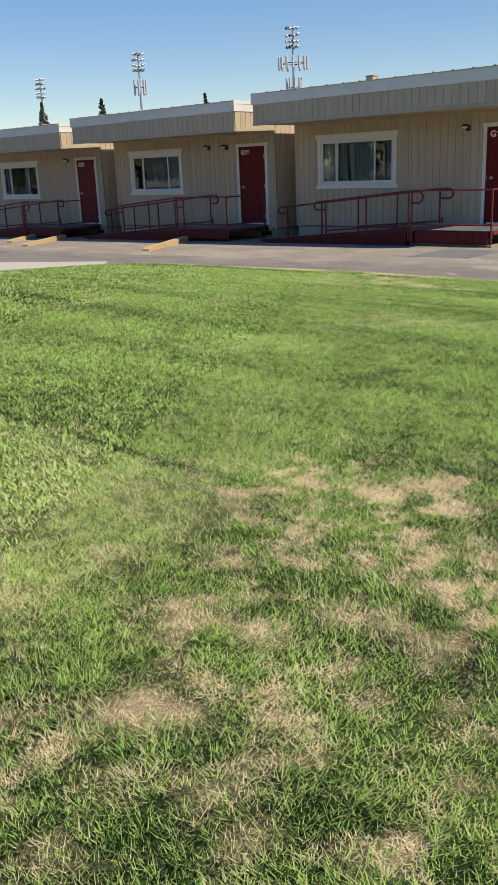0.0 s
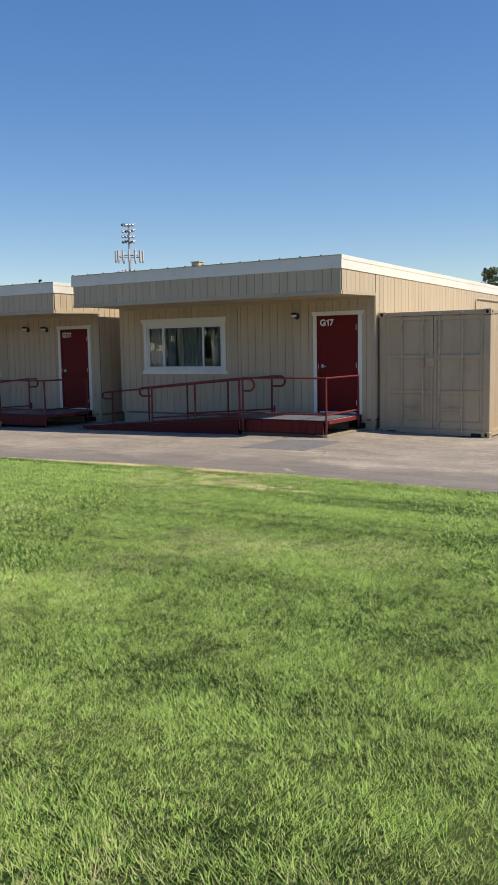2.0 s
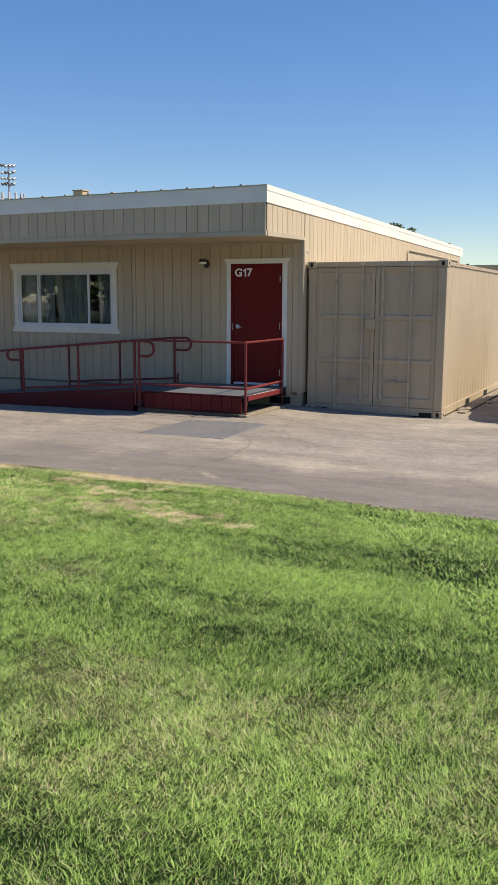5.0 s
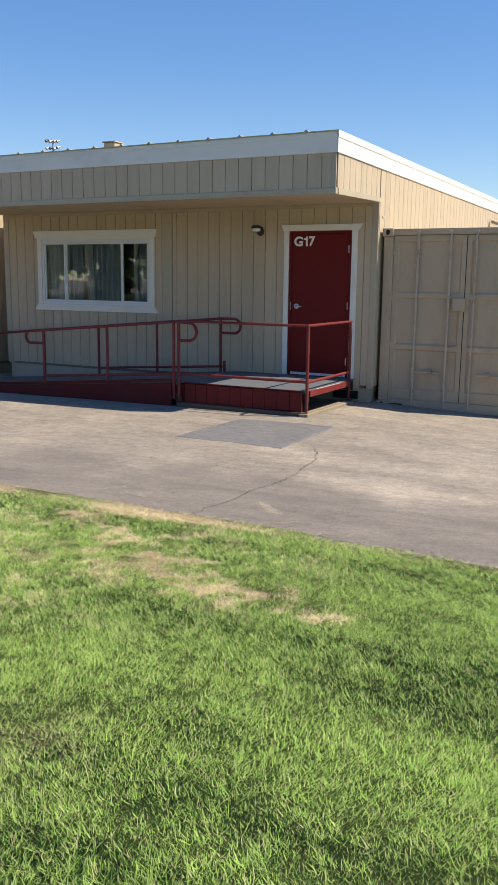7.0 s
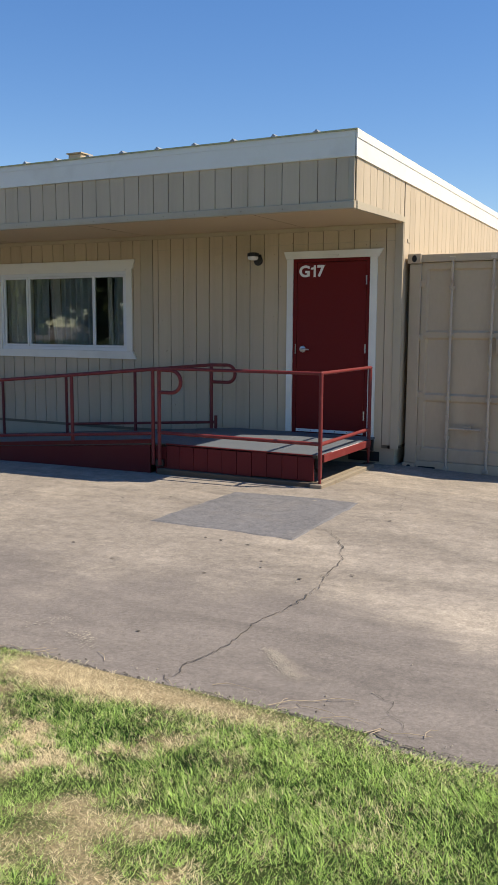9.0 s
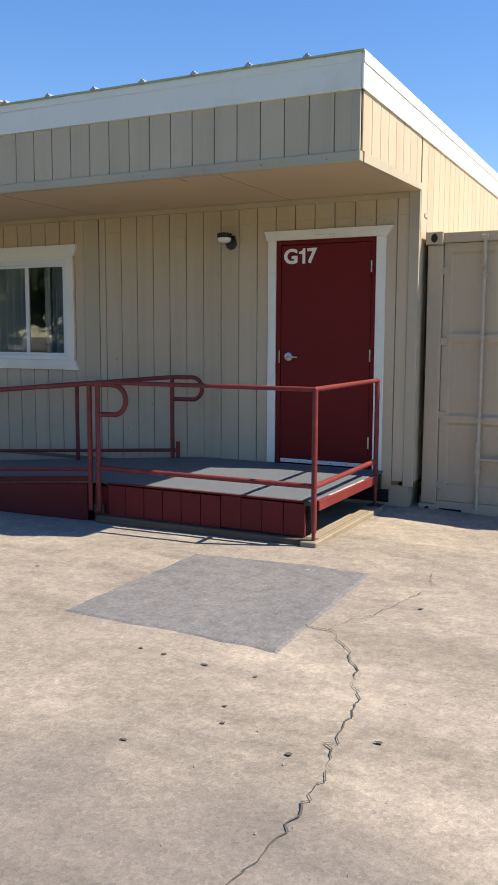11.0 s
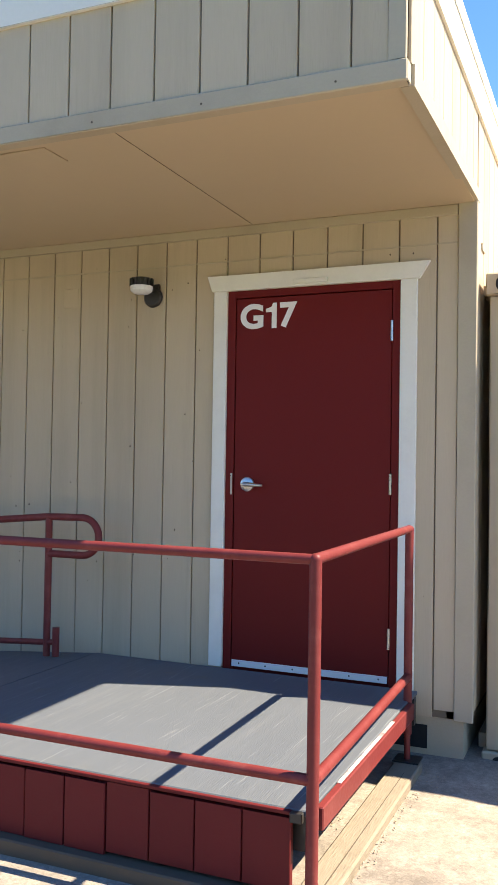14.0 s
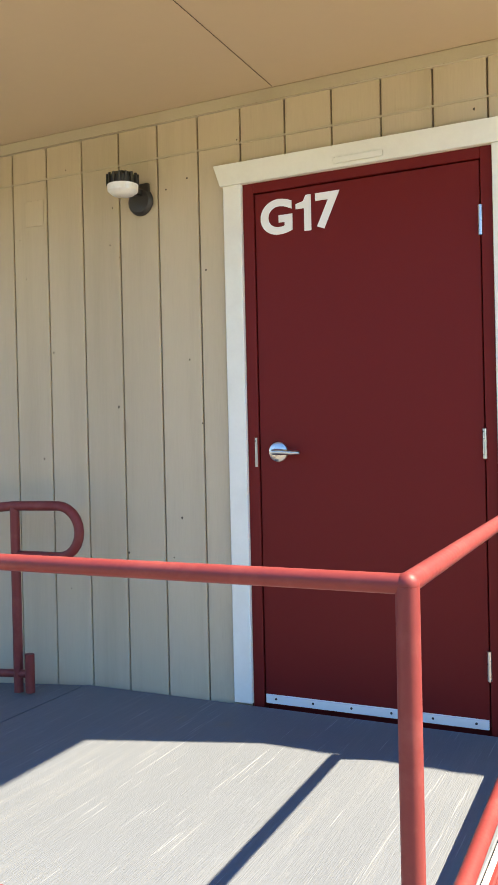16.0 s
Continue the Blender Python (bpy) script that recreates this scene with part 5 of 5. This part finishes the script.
# ---- paving details ----
def on_land(name, outline, material, lift, label="", category="", kind="structure"):
    bm = bmesh.new()
    fine = []
    for (xa, ya), (xb, yb) in zip(outline, outline[1:] + outline[:1]):
        n = max(1, int(math.hypot(xb - xa, yb - ya) / 0.06))
        for k in range(n):
            x, y = xa + (xb - xa) * k / n, ya + (yb - ya) * k / n
            fine.append((x + 0.022 * noise.noise((x * 7, y * 7, 3.1)), y + 0.022 * noise.noise((x * 7, y * 7, 8.4))))
    outline = fine
    mx, my = sum(x for x, y in outline) / len(outline), sum(y for x, y in outline) / len(outline)
    lo = [bm.verts.new((x + 0.03 * (1 if x > mx else -1), y + 0.03 * (1 if y > my else -1), land(x, y) - 0.004)) for x, y in outline]
    hi = [bm.verts.new((x, y, land(x, y) + lift)) for x, y in outline]
    bm.faces.new(hi)
    n = len(outline)
    for i in range(n):
        bm.faces.new((lo[i], lo[(i + 1) % n], hi[(i + 1) % n], hi[i]))
    return tagged(link_mesh(name, bm, material), label, category, kind=kind)


on_land("asphalt_patch", [(-0.92, -3.86), (0.44, -3.93), (0.37, -2.33), (-0.90, -2.40)], "patch", 0.008, "smooth grey square repair patch in the asphalt", "pavement")
on_land("concrete_walk", [(-6.6, -7.15), (-6.02, -7.7), (-6.0, -8.5), (-6.2, -10.0), (-6.55, -13.0), (-9.3, -13.0), (-9.0, -10.0), (-8.9, -8.6)], "concrete", 0.012, "pale concrete walk along the lawn", "pavement")


def crack_strip(name, pts, width, seed, branch=0.0):
    """A jagged crack along a line, of uneven width."""
    rng = random.Random(seed)
    line = []
    for (xa, ya), (xb, yb) in zip(pts, pts[1:]):
        n = max(2, int(math.hypot(xb - xa, yb - ya) / 0.035))
        for k in range(n):
            f = k / n
            line.append((xa + (xb - xa) * f + rng.gauss(0, 0.011), ya + (yb - ya) * f + rng.gauss(0, 0.011)))
    bm = bmesh.new()
    prev = None
    for k, (x, y) in enumerate(line):
        w = 0.8 * width * (0.15 + 1.1 * max(0, noise.noise((k * 0.23, seed, 0)) + 0.45))
        a, b = line[max(0, k - 1)], line[min(len(line) - 1, k + 1)]
        dx, dy = b[0] - a[0], b[1] - a[1]
        d = math.hypot(dx, dy) or 1
        z = land(x, y) + 0.0075
        cur = (bm.verts.new((x - dy / d * w, y + dx / d * w, z)), bm.verts.new((x + dy / d * w, y - dx / d * w, z)))
        if prev:
            bm.faces.new((prev[0], cur[0], cur[1], prev[1]))
        prev = cur
    return tagged(link_mesh(name, bm, "crack"), "dark jagged crack in the asphalt", "crack", kind="structure")


crack_strip("pavement_crack", [(0.40, -3.50), (0.60, -3.52), (0.78, -3.76), (0.89, -3.98), (1.01, -4.29), (1.07, -4.74), (1.14, -5.01), (1.15, -5.52), (1.11, -5.82), (1.15, -6.23), (1.11, -6.54), (1.12, -6.80)], 0.0052, 3)
crack_strip("pavement_crack", [(0.69, -1.80), (0.74, -2.05), (0.84, -2.39), (0.76, -2.90), (0.54, -3.55)], 0.0026, 4)
crack_strip("pavement_crack", [(2.02, -6.41), (2.11, -6.48), (2.14, -6.59), (2.21, -6.66), (2.29, -6.79), (2.39, -6.83)], 0.0020, 5)
crack_strip("pavement_crack", [(-4.6, -5.6), (-3.6, -4.9), (-2.95, -4.45), (-3.05, -3.8), (-2.85, -3.4)], 0.0055, 6)
for k, (xa, xb) in enumerate(((-3.0, -1.2), (-1.3, 0.4), (0.3, 1.3), (1.2, 2.2), (2.1, 3.4), (3.3, 5.0), (4.9, 7.5))):
    crack_strip("pavement_crack", [(xa + (xb - xa) * f / 6, lawn_edge(xa + (xb - xa) * f / 6) + 0.05) for f in range(7)], 0.008, 20 + k)
crack_strip("pavement_crack", [(-0.17, -1.90), (-0.10, -1.97), (-0.03, -2.05)], 0.003, 8)
crack_strip("pavement_crack", [(0.10, -2.03), (0.16, -2.06), (0.22, -2.12)], 0.0025, 9)
crack_strip("pavement_crack", [(0.33, -2.08), (0.38, -2.14), (0.41, -2.21)], 0.0025, 10)

rng = random.Random(11)
bm = bmesh.new()
for _ in range(520):
    if rng.random() < 0.5:
        x, y = rng.uniform(-4, 8), lawn_edge(0) + rng.gauss(0.10, 0.07)
    else:
        x, y = rng.uniform(-3, 5), rng.uniform(-6.7, -2.0)
    s = rng.uniform(0.002, 0.006)
    z = land(x, y) + 0.006
    vs = [bm.verts.new((x + s * a * rng.uniform(0.7, 1.4), y + s * b * rng.uniform(0.7, 1.4), z + s * c)) for a, b, c in ((1, 0, 0), (0, 1, 0), (-1, 0, 0), (0, -1, 0), (0, 0, 0.8))]
    for i in range(4):
        bm.faces.new((vs[i], vs[(i + 1) % 4], vs[4]))
tagged(link_mesh("gravel", bm, "stone"), "scattered small stones on the asphalt", "gravel", kind="stuff")

bm = bmesh.new()
for x, y in ((-1.01, -4.80), (0.33, -5.08), (0.53, -4.62), (0.60, -4.77), (0.50, -4.27), (-0.03, -4.22), (-0.44, -5.07), (0.95, -4.89), (1.22, -4.64), (0.22, -4.25), (-0.18, -4.20),
             (0.63, -6.27), (0.26, -2.74), (-0.9, -3.1), (-1.35, -2.9), (-1.75, -3.15), (0.9, -2.9)):
    w, h = rng.uniform(0.010, 0.024), rng.uniform(0.007, 0.012)
    vs = [bm.verts.new((x + w * math.cos(u) * rng.uniform(0.7, 1.2), y + h * math.sin(u) * rng.uniform(0.7, 1.2), land(x, y) + 0.0072)) for u in [math.tau * k / 9 for k in range(9)]]
    bm.faces.new(vs)
tagged(link_mesh("oil_spots", bm, "crack"), "small dark stains and pits in the asphalt", "stain", kind="structure")

# broken surface and dead roots at the edge of the paving
bm = bmesh.new()
for _ in range(3200):
    f = rng.random() ** 0.8
    x, y = 1.35 + 0.30 * f + rng.gauss(0, 0.022 + 0.030 * f), -6.15 - 0.30 * f + rng.gauss(0, 0.016 + 0.016 * f)
    s = rng.uniform(0.0008, 0.0026)
    z = land(x, y) + 0.006
    vs = [bm.verts.new((x + s * a * rng.uniform(0.6, 1.4), y + s * b * rng.uniform(0.6, 1.4), z + c * s)) for a, b, c in ((1, 0, 0), (0, 1, 0), (-1, 0, 0), (0, -1, 0), (0, 0, 0.3))]
    for i in range(4):
        bm.faces.new((vs[i], vs[(i + 1) % 4], vs[4]))
tagged(link_mesh("loose_gravel", bm, "pale_stone"), "pale scar of loose gravel in the asphalt", "gravel", kind="stuff")
bm = bmesh.new()
for _ in range(2600):
    x = rng.uniform(-3.0, 6.5)
    y = lawn_edge(x) + abs(rng.gauss(0.015, 0.035)) - 0.01
    s = rng.uniform(0.002, 0.008) * (1.5 if rng.random() < 0.1 else 1)
    z = land(x, y) + 0.004
    vs = [bm.verts.new((x + s * a * rng.uniform(0.6, 1.4), y + s * b * rng.uniform(0.6, 1.4), z + c * s)) for a, b, c in ((1, 0, 0), (0, 1, 0), (-1, 0, 0), (0, -1, 0), (0, 0, 0.8))]
    for i in range(4):
        bm.faces.new((vs[i], vs[(i + 1) % 4], vs[4]))
tagged(link_mesh("crumbled_asphalt", bm, "crumb"), "dark crumbled asphalt along the lawn edge", "gravel", kind="stuff")
for pts in (((1.67, -6.80), (1.74, -6.71), (1.82, -6.66), (1.90, -6.59), (1.99, -6.55)), ((2.10, -6.88), (2.17, -6.78), (2.22, -6.79), (2.28, -6.77), (2.37, -6.74)), ((2.17, -6.78), (2.15, -6.85), (2.20, -6.92))):
    tw = link_mesh("dead_root", tubed([(x, y, land(x, y) + 0.010 + 0.006 * (q % 2)) for q, (x, y) in enumerate(pts)], [0.0024 - 0.0003 * q for q in range(len(pts))], 6), "twig")
    tagged(tw, "long pale dead runner lying over the paving edge", "twig", "dead runners at the lawn edge")
for k in range(46):
    x = rng.uniform(-1.5, 4.5)
    y = lawn_edge(x) + rng.uniform(0.0, 0.16)
    u = rng.uniform(-0.5, 0.5) + (0 if rng.random() < 0.7 else 1.4)
    pts, n = [], rng.randint(4, 7)
    for q in range(n):
        pts.append((x, y, land(x, y) + 0.007 + 0.006 * math.sin(q / (n - 1) * math.pi)))
        u += rng.uniform(-0.9, 0.9)
        x += 0.036 * math.cos(u)
        y += 0.036 * math.sin(u)
    tw = link_mesh("dead_root", tubed(pts, [0.0019 * (1 - 0.6 * q / n) for q in range(n)], 5), "twig")
    tagged(tw, "pale dead grass runner lying over the paving edge", "twig", "dead runners at the lawn edge")

rng = random.Random(43)
for xa, ya, xb, yb, count in ((0.05, -6.55, 0.17, -6.24, 90), (0.42, -6.45, 0.56, -6.60, 130), (0.30, -6.50, 0.44, -6.44, 60)):
    bm = bmesh.new()
    for _ in range(count):
        f = rng.random()
        x, y, s = xa + (xb - xa) * f + rng.gauss(0, 0.028), ya + (yb - ya) * f + rng.gauss(0, 0.028), rng.uniform(0.0015, 0.005)
        u = rng.uniform(-0.3, 1.2)
        c, t = s * 1.6 * math.cos(u), s * 1.6 * math.sin(u)
        bm.faces.new([bm.verts.new((x + a * c - b * t * 0.4, y + a * t + b * c * 0.4, land(x, y) + 0.0074)) for a, b in ((1, 0), (0.3, 1), (-1, 0), (-0.2, -1))])
    tagged(link_mesh("chalk_scuff", bm, "pale_stone"), "pale chalky scuff marks on the asphalt", "stain", "chalky scuffs", kind="structure")

rng = random.Random(41)
bm = bmesh.new()
for _ in range(120):
    f = rng.random()
    x, y = (rng.gauss(-0.165, 0.015), rng.uniform(-1.6, -0.5)) if f < 0.55 else (rng.gauss(-0.40, 0.05), rng.gauss(-0.95, 0.10)) if f < 0.8 else (rng.gauss(-0.10, 0.05), rng.gauss(-0.35, 0.05))
    s = rng.uniform(0.003, 0.011)
    u = rng.uniform(0, math.tau)
    c, t = math.cos(u) * s, math.sin(u) * s
    vs = [bm.verts.new((x + a * c - b * t * 0.4, y + a * t + b * c * 0.4, land(x, y) + 0.005 + h * s)) for a, b, h in ((1, 0, 0.1), (0, 1, 0.1), (-1, 0, 0.1), (0, -1, 0.1), (0, 0, 0.55))]
    for i in range(4):
        bm.faces.new((vs[i], vs[(i + 1) % 4], vs[4]))
tagged(link_mesh("leaf_litter", bm, "twig"), "dry leaf litter and chips beside the timber sleeper", "litter", kind="stuff")

# timber kerbs before the further ramps
for a, b, z in (((-8.40, -4.5), (-9.75, -1.88), DROP), ((-14.3, -4.3), (-15.6, -1.95), -0.17), ((-16.6, -3.4), (-17.4, -1.95), 2 * DROP)):
    d = math.hypot(b[0] - a[0], b[1] - a[1])
    bm = prism(bmesh.new(), [(0, -0.05), (d, -0.05), (d, 0.13), (0.1, 0.08), (0, 0.05)], "x", -0.09, 0.09)
    k = link_mesh("timber_kerb", bm, "kerb")
    k.matrix_world = pose(a[0], a[1], land(a[0], a[1]), 0, 0, math.degrees(math.atan2(b[1] - a[1], b[0] - a[0])) - 90)
    tagged(k, "tan timber kerb lying on the asphalt before the ramp", "kerb", "timber kerbs")


# ---- lawn ----
def lattice(x, y, seed):
    """Smooth value noise on arrays."""
    xi, yi = np.floor(x).astype(np.int64), np.floor(y).astype(np.int64)
    fx, fy = x - xi, y - yi
    fx, fy = fx * fx * (3 - 2 * fx), fy * fy * (3 - 2 * fy)

    def h(a, b):
        v = (a * 374761393 + b * 668265263 + seed * 974711) & 0x7fffffff
        v = ((v ^ (v >> 13)) * 1274126177) & 0x7fffffff
        return ((v ^ (v >> 16)) & 0xffff) / 65535.0
    return (h(xi, yi) * (1 - fx) + h(xi + 1, yi) * fx) * (1 - fy) + (h(xi, yi + 1) * (1 - fx) + h(xi + 1, yi + 1) * fx) * fy


DRY_SPOTS = [(6.38, -15.84, 0.22), (6.36, -16.07, 0.16), (6.34, -16.28, 0.14), (6.65, -16.42, 0.10), (6.92, -15.6, 0.14), (7.13, -15.78, 0.16), (7.0, -16.05, 0.12), (7.34, -16.21, 0.17), (7.28, -16.34, 0.12),
             (7.07, -16.45, 0.12), (7.24, -16.55, 0.16), (7.35, -16.45, 0.10), (7.52, -16.31, 0.12), (7.3, -16.66, 0.18), (6.81, -15.92, 0.11), (7.05, -16.63, 0.09), (7.52, -16.58, 0.13), (7.31, -16.94, 0.14), (7.74, -16.64, 0.13),
             (7.76, -16.84, 0.14), (7.66, -17.04, 0.13), (7.72, -17.23, 0.10), (7.43, -17.43, 0.09), (7.59, -17.45, 0.07), (7.23, -17.64, 0.10), (7.21, -17.92, 0.07), (7.27, -18.1, 0.08), (8.0, -17.05, 0.10), (8.1, -17.64, 0.08),
             (1.76, -8.18, 0.16), (2.05, -8.2, 0.20), (2.42, -8.26, 0.16), (2.58, -8.12, 0.11), (2.84, -8.25, 0.12), (1.83, -7.8, 0.12), (1.47, -7.9, 0.15), (1.11, -7.63, 0.15), (0.87, -7.45, 0.15), (0.46, -7.25, 0.16)]


def dryness(x, y):
    n = 0.34 * lattice(x * 6.0, y * 6.0, 3) + 0.33 * lattice(x * 15, y * 15, 5) + 0.33 * lattice(x * 40, y * 40, 6)
    d = np.zeros_like(x)
    for cx, cy, r in DRY_SPOTS:
        q = np.hypot(x - cx, y - cy) / r
        d = np.maximum(d, np.clip(1.55 - q, 0, 1))
    spots = np.clip((d * 0.47 + (n - 0.5) * 5.0) * 1.0, 0, 0.9) * np.clip(d * 2, 0, 1)
    mild = np.maximum(np.clip(1.35 - np.hypot(x - 7.2, y + 16.9) / 1.7, 0, 1), np.clip(1.3 - np.hypot(x - 1.2, y + 7.8) / 1.3, 0, 1))
    spots = np.maximum(spots, np.clip((n - 0.47) * 3.4, 0, 0.7) * mild)
    band = np.clip(1.15 - np.abs(y + 6.96) / (0.11 + 0.15 * lattice(x * 1.4, y * 0 + 2, 9)), 0, 1) * np.clip((lattice(x * 0.9, y * 0, 8) - 0.25) * 3, 0.25, 1) * np.clip(2.2 - x, 0.2, 1)
    thin = np.clip((lattice(x * 0.8, y * 0.8, 12) - 0.7) * 0.8 + (n - 0.6) * 0.6, 0, 0.25)
    lime = 0.18 * ((y < -16.25) & (x < 6.5)) * (0.5 + lattice(x * 9, y * 9, 14))
    return np.clip(np.maximum(np.maximum(spots, band * 1.3), np.maximum(thin, lime)), 0, 1)


def stripes(x, y):
    s = np.sin((y + 0.5 * lattice(x * 0.15, y * 0.5, 2) + 16.2) * math.tau / 1.35)
    return np.clip(s * 2.5, -1, 1)


def tones(x, y):
    t = 0.10 + 0.12 * stripes(x, y) + 0.50 * (lattice(x * 0.25, y * 1.5, 21) - 0.5) + 0.52 * (lattice(x * 0.7 + y * 0.2, y * 5.0, 25) - 0.5) + 0.18 * (lattice(x * 4.3, y * 4.3, 23) - 0.5)
    near_line = np.exp(-((y + 16.2) / 0.035) ** 2) * (x < 6.2)
    return t + 0.44 * ((y < -16.2) & (x < 6.4)) - 0.9 * near_line


def land_array(x, y):
    s = np.clip((-4.0 - y) / 12.5, 0, 1)
    return 0.39 * s * s * (3 - 2 * s) + 0.0125 * np.clip(x, -26, 0)


def add_attributes(me, xy):
    for name, fn in (("dry", dryness), ("tone", tones)):
        at = me.attributes.new(name, 'FLOAT', 'POINT')
        at.data.foreach_set("value", fn(xy[:, 0], xy[:, 1]).astype(np.float32))


xs = spaced(-9, 14, 260)
ys = spaced(-24, -6.5, 200)
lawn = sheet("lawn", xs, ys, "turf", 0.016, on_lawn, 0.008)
co = np.empty(len(lawn.data.vertices) * 3, dtype=np.float32)
lawn.data.vertices.foreach_get("co", co)
add_attributes(lawn.data, co.reshape(-1, 3).astype(np.float64))
tagged(lawn, "lawn soil darkened for shade between blades, straw-coloured dry patches", "lawn", kind="structure")
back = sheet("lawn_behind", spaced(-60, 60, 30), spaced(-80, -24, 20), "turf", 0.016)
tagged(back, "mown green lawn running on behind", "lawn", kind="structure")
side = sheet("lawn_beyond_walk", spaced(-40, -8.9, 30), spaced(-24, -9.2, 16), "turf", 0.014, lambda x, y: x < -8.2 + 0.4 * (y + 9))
tagged(side, "mown green lawn beyond the concrete walk", "lawn", kind="structure")


def blades(name, count, region, height, width, segments, seed, label):
    """Many blades in one mesh: each a bent, tapering strip."""
    rs = np.random.RandomState(seed)
    x0, x1, y0, y1 = region["box"]
    x = rs.uniform(x0, x1, int(count * region["spare"]))
    y = rs.uniform(y0, y1, int(count * region["spare"]))
    ax, ay, bx, by = 8.3, -18.2, 1.3, -6.7
    ux, uy = bx - ax, by - ay
    f = np.clip(((x - ax) * ux + (y - ay) * uy) / (ux * ux + uy * uy), 0, 1)
    dist = np.hypot(x - ax - f * ux, y - ay - f * uy)
    edge = np.interp(x, xs, [lawn_edge(v) for v in xs]) + rs.normal(0, 0.03, x.size)
    leftx = np.interp(y, ys, [lawn_left(v) for v in ys])
    ok = (dist >= region["near"]) & (dist < region["reach"]) & (y < edge) & (x > leftx)
    x, y = x[ok][:count], y[ok][:count]
    n = x.size
    dry = dryness(x, y)
    st = stripes(x, y)
    clump = 0.4 * lattice(x * 9, y * 9, 31) + 0.6 * lattice(x * 30, y * 30, 33)
    h = height * (0.35 + 1.3 * clump) * rs.uniform(0.6, 1.25, n) * (1 - 0.4 * dry) * np.clip((edge[ok][:count] - y) / 0.16, 0.6, 1)
    w = width * rs.uniform(0.7, 1.3, n)
    turn = rs.uniform(0, math.tau, n)
    lean = rs.uniform(0.5, 1.7, n) + 0.9 * dry
    lx, ly = np.cos(turn) * lean + 0.22 * st, np.sin(turn) * lean
    fx, fy = -np.sin(turn + rs.normal(0, 0.6, n)), np.cos(turn + rs.normal(0, 0.6, n))
    z = land_array(x, y) + 0.012
    if segments == 2:
        pts = np.stack([np.stack([x - fx * w, y - fy * w, z], 1), np.stack([x + fx * w, y + fy * w, z], 1),
                        np.stack([x + lx * h * 0.35 - fx * w * 0.8, y + ly * h * 0.35 - fy * w * 0.8, z + h * 0.62], 1), np.stack([x + lx * h * 0.35 + fx * w * 0.8, y + ly * h * 0.35 + fy * w * 0.8, z + h * 0.62], 1),
                        np.stack([x + lx * h, y + ly * h, z + h * 0.95], 1)], 1)
        k = 5
        tri = np.array([0, 1, 3, 0, 3, 2, 2, 3, 4])
    else:
        pts = np.stack([np.stack([x - fx * w, y - fy * w, z], 1), np.stack([x + fx * w, y + fy * w, z], 1), np.stack([x + lx * h, y + ly * h, z + h], 1)], 1)
        k = 3
        tri = np.array([0, 1, 2])
    verts = pts.reshape(-1, 3).astype(np.float32)
    faces = (np.arange(n)[:, None] * k + tri[None, :]).reshape(-1).astype(np.int32)
    me = bpy.data.meshes.new(name)
    me.vertices.add(len(verts))
    me.vertices.foreach_set("co", verts.reshape(-1))
    me.loops.add(len(faces))
    me.loops.foreach_set("vertex_index", faces)
    m = len(faces) // 3
    me.polygons.add(m)
    me.polygons.foreach_set("loop_start", np.arange(m, dtype=np.int32) * 3)
    me.polygons.foreach_set("loop_total", np.full(m, 3, dtype=np.int32))
    me.update(calc_edges=True)
    me.materials.append(M["blade"])
    jitter = np.repeat(rs.normal(0, 0.16, n), k)
    jit2 = np.repeat(rs.uniform(0, 1, n), k)
    d = me.attributes.new("dry", 'FLOAT', 'POINT')
    dv = np.repeat(dry, k)
    d.data.foreach_set("value", np.clip(np.clip((dv * 1.25 - jit2) * 3 + 0.3, 0, 1) * (dv > 0.03) + 0.7 * (jit2 > 0.92), 0, 1).astype(np.float32))
    t = me.attributes.new("tone", 'FLOAT', 'POINT')
    t.data.foreach_set("value", np.clip(np.repeat(tones(x, y), k) + 4.6 * jitter + np.repeat(0.8 * (lattice(x * 42, y * 42, 41) - 0.5) + 0.6 * (clump - 0.5), k) + 0.34, -0.5, 1.7).astype(np.float32))
    return tagged(new(name, me), label, "grass", kind="stuff")


blades("grass", 1350000, {"box": (-1, 11, -20, -6.3), "near": 0, "reach": 1.5, "spare": 5.0}, 0.022, 0.0016, 1, 1, "short mown grass blades, green with straw patches")
blades("grass_further", 850000, {"box": (-5, 13, -21, -6.3), "near": 1.5, "reach": 4.2, "spare": 3.4}, 0.023, 0.0040, 1, 2, "short mown grass blades, green with straw patches")
blades("grass_furthest", 500000, {"box": (-9, 14, -24, -6.3), "near": 4.2, "reach": 17, "spare": 3.2}, 0.026, 0.0078, 1, 3, "short mown grass blades of the further lawn")
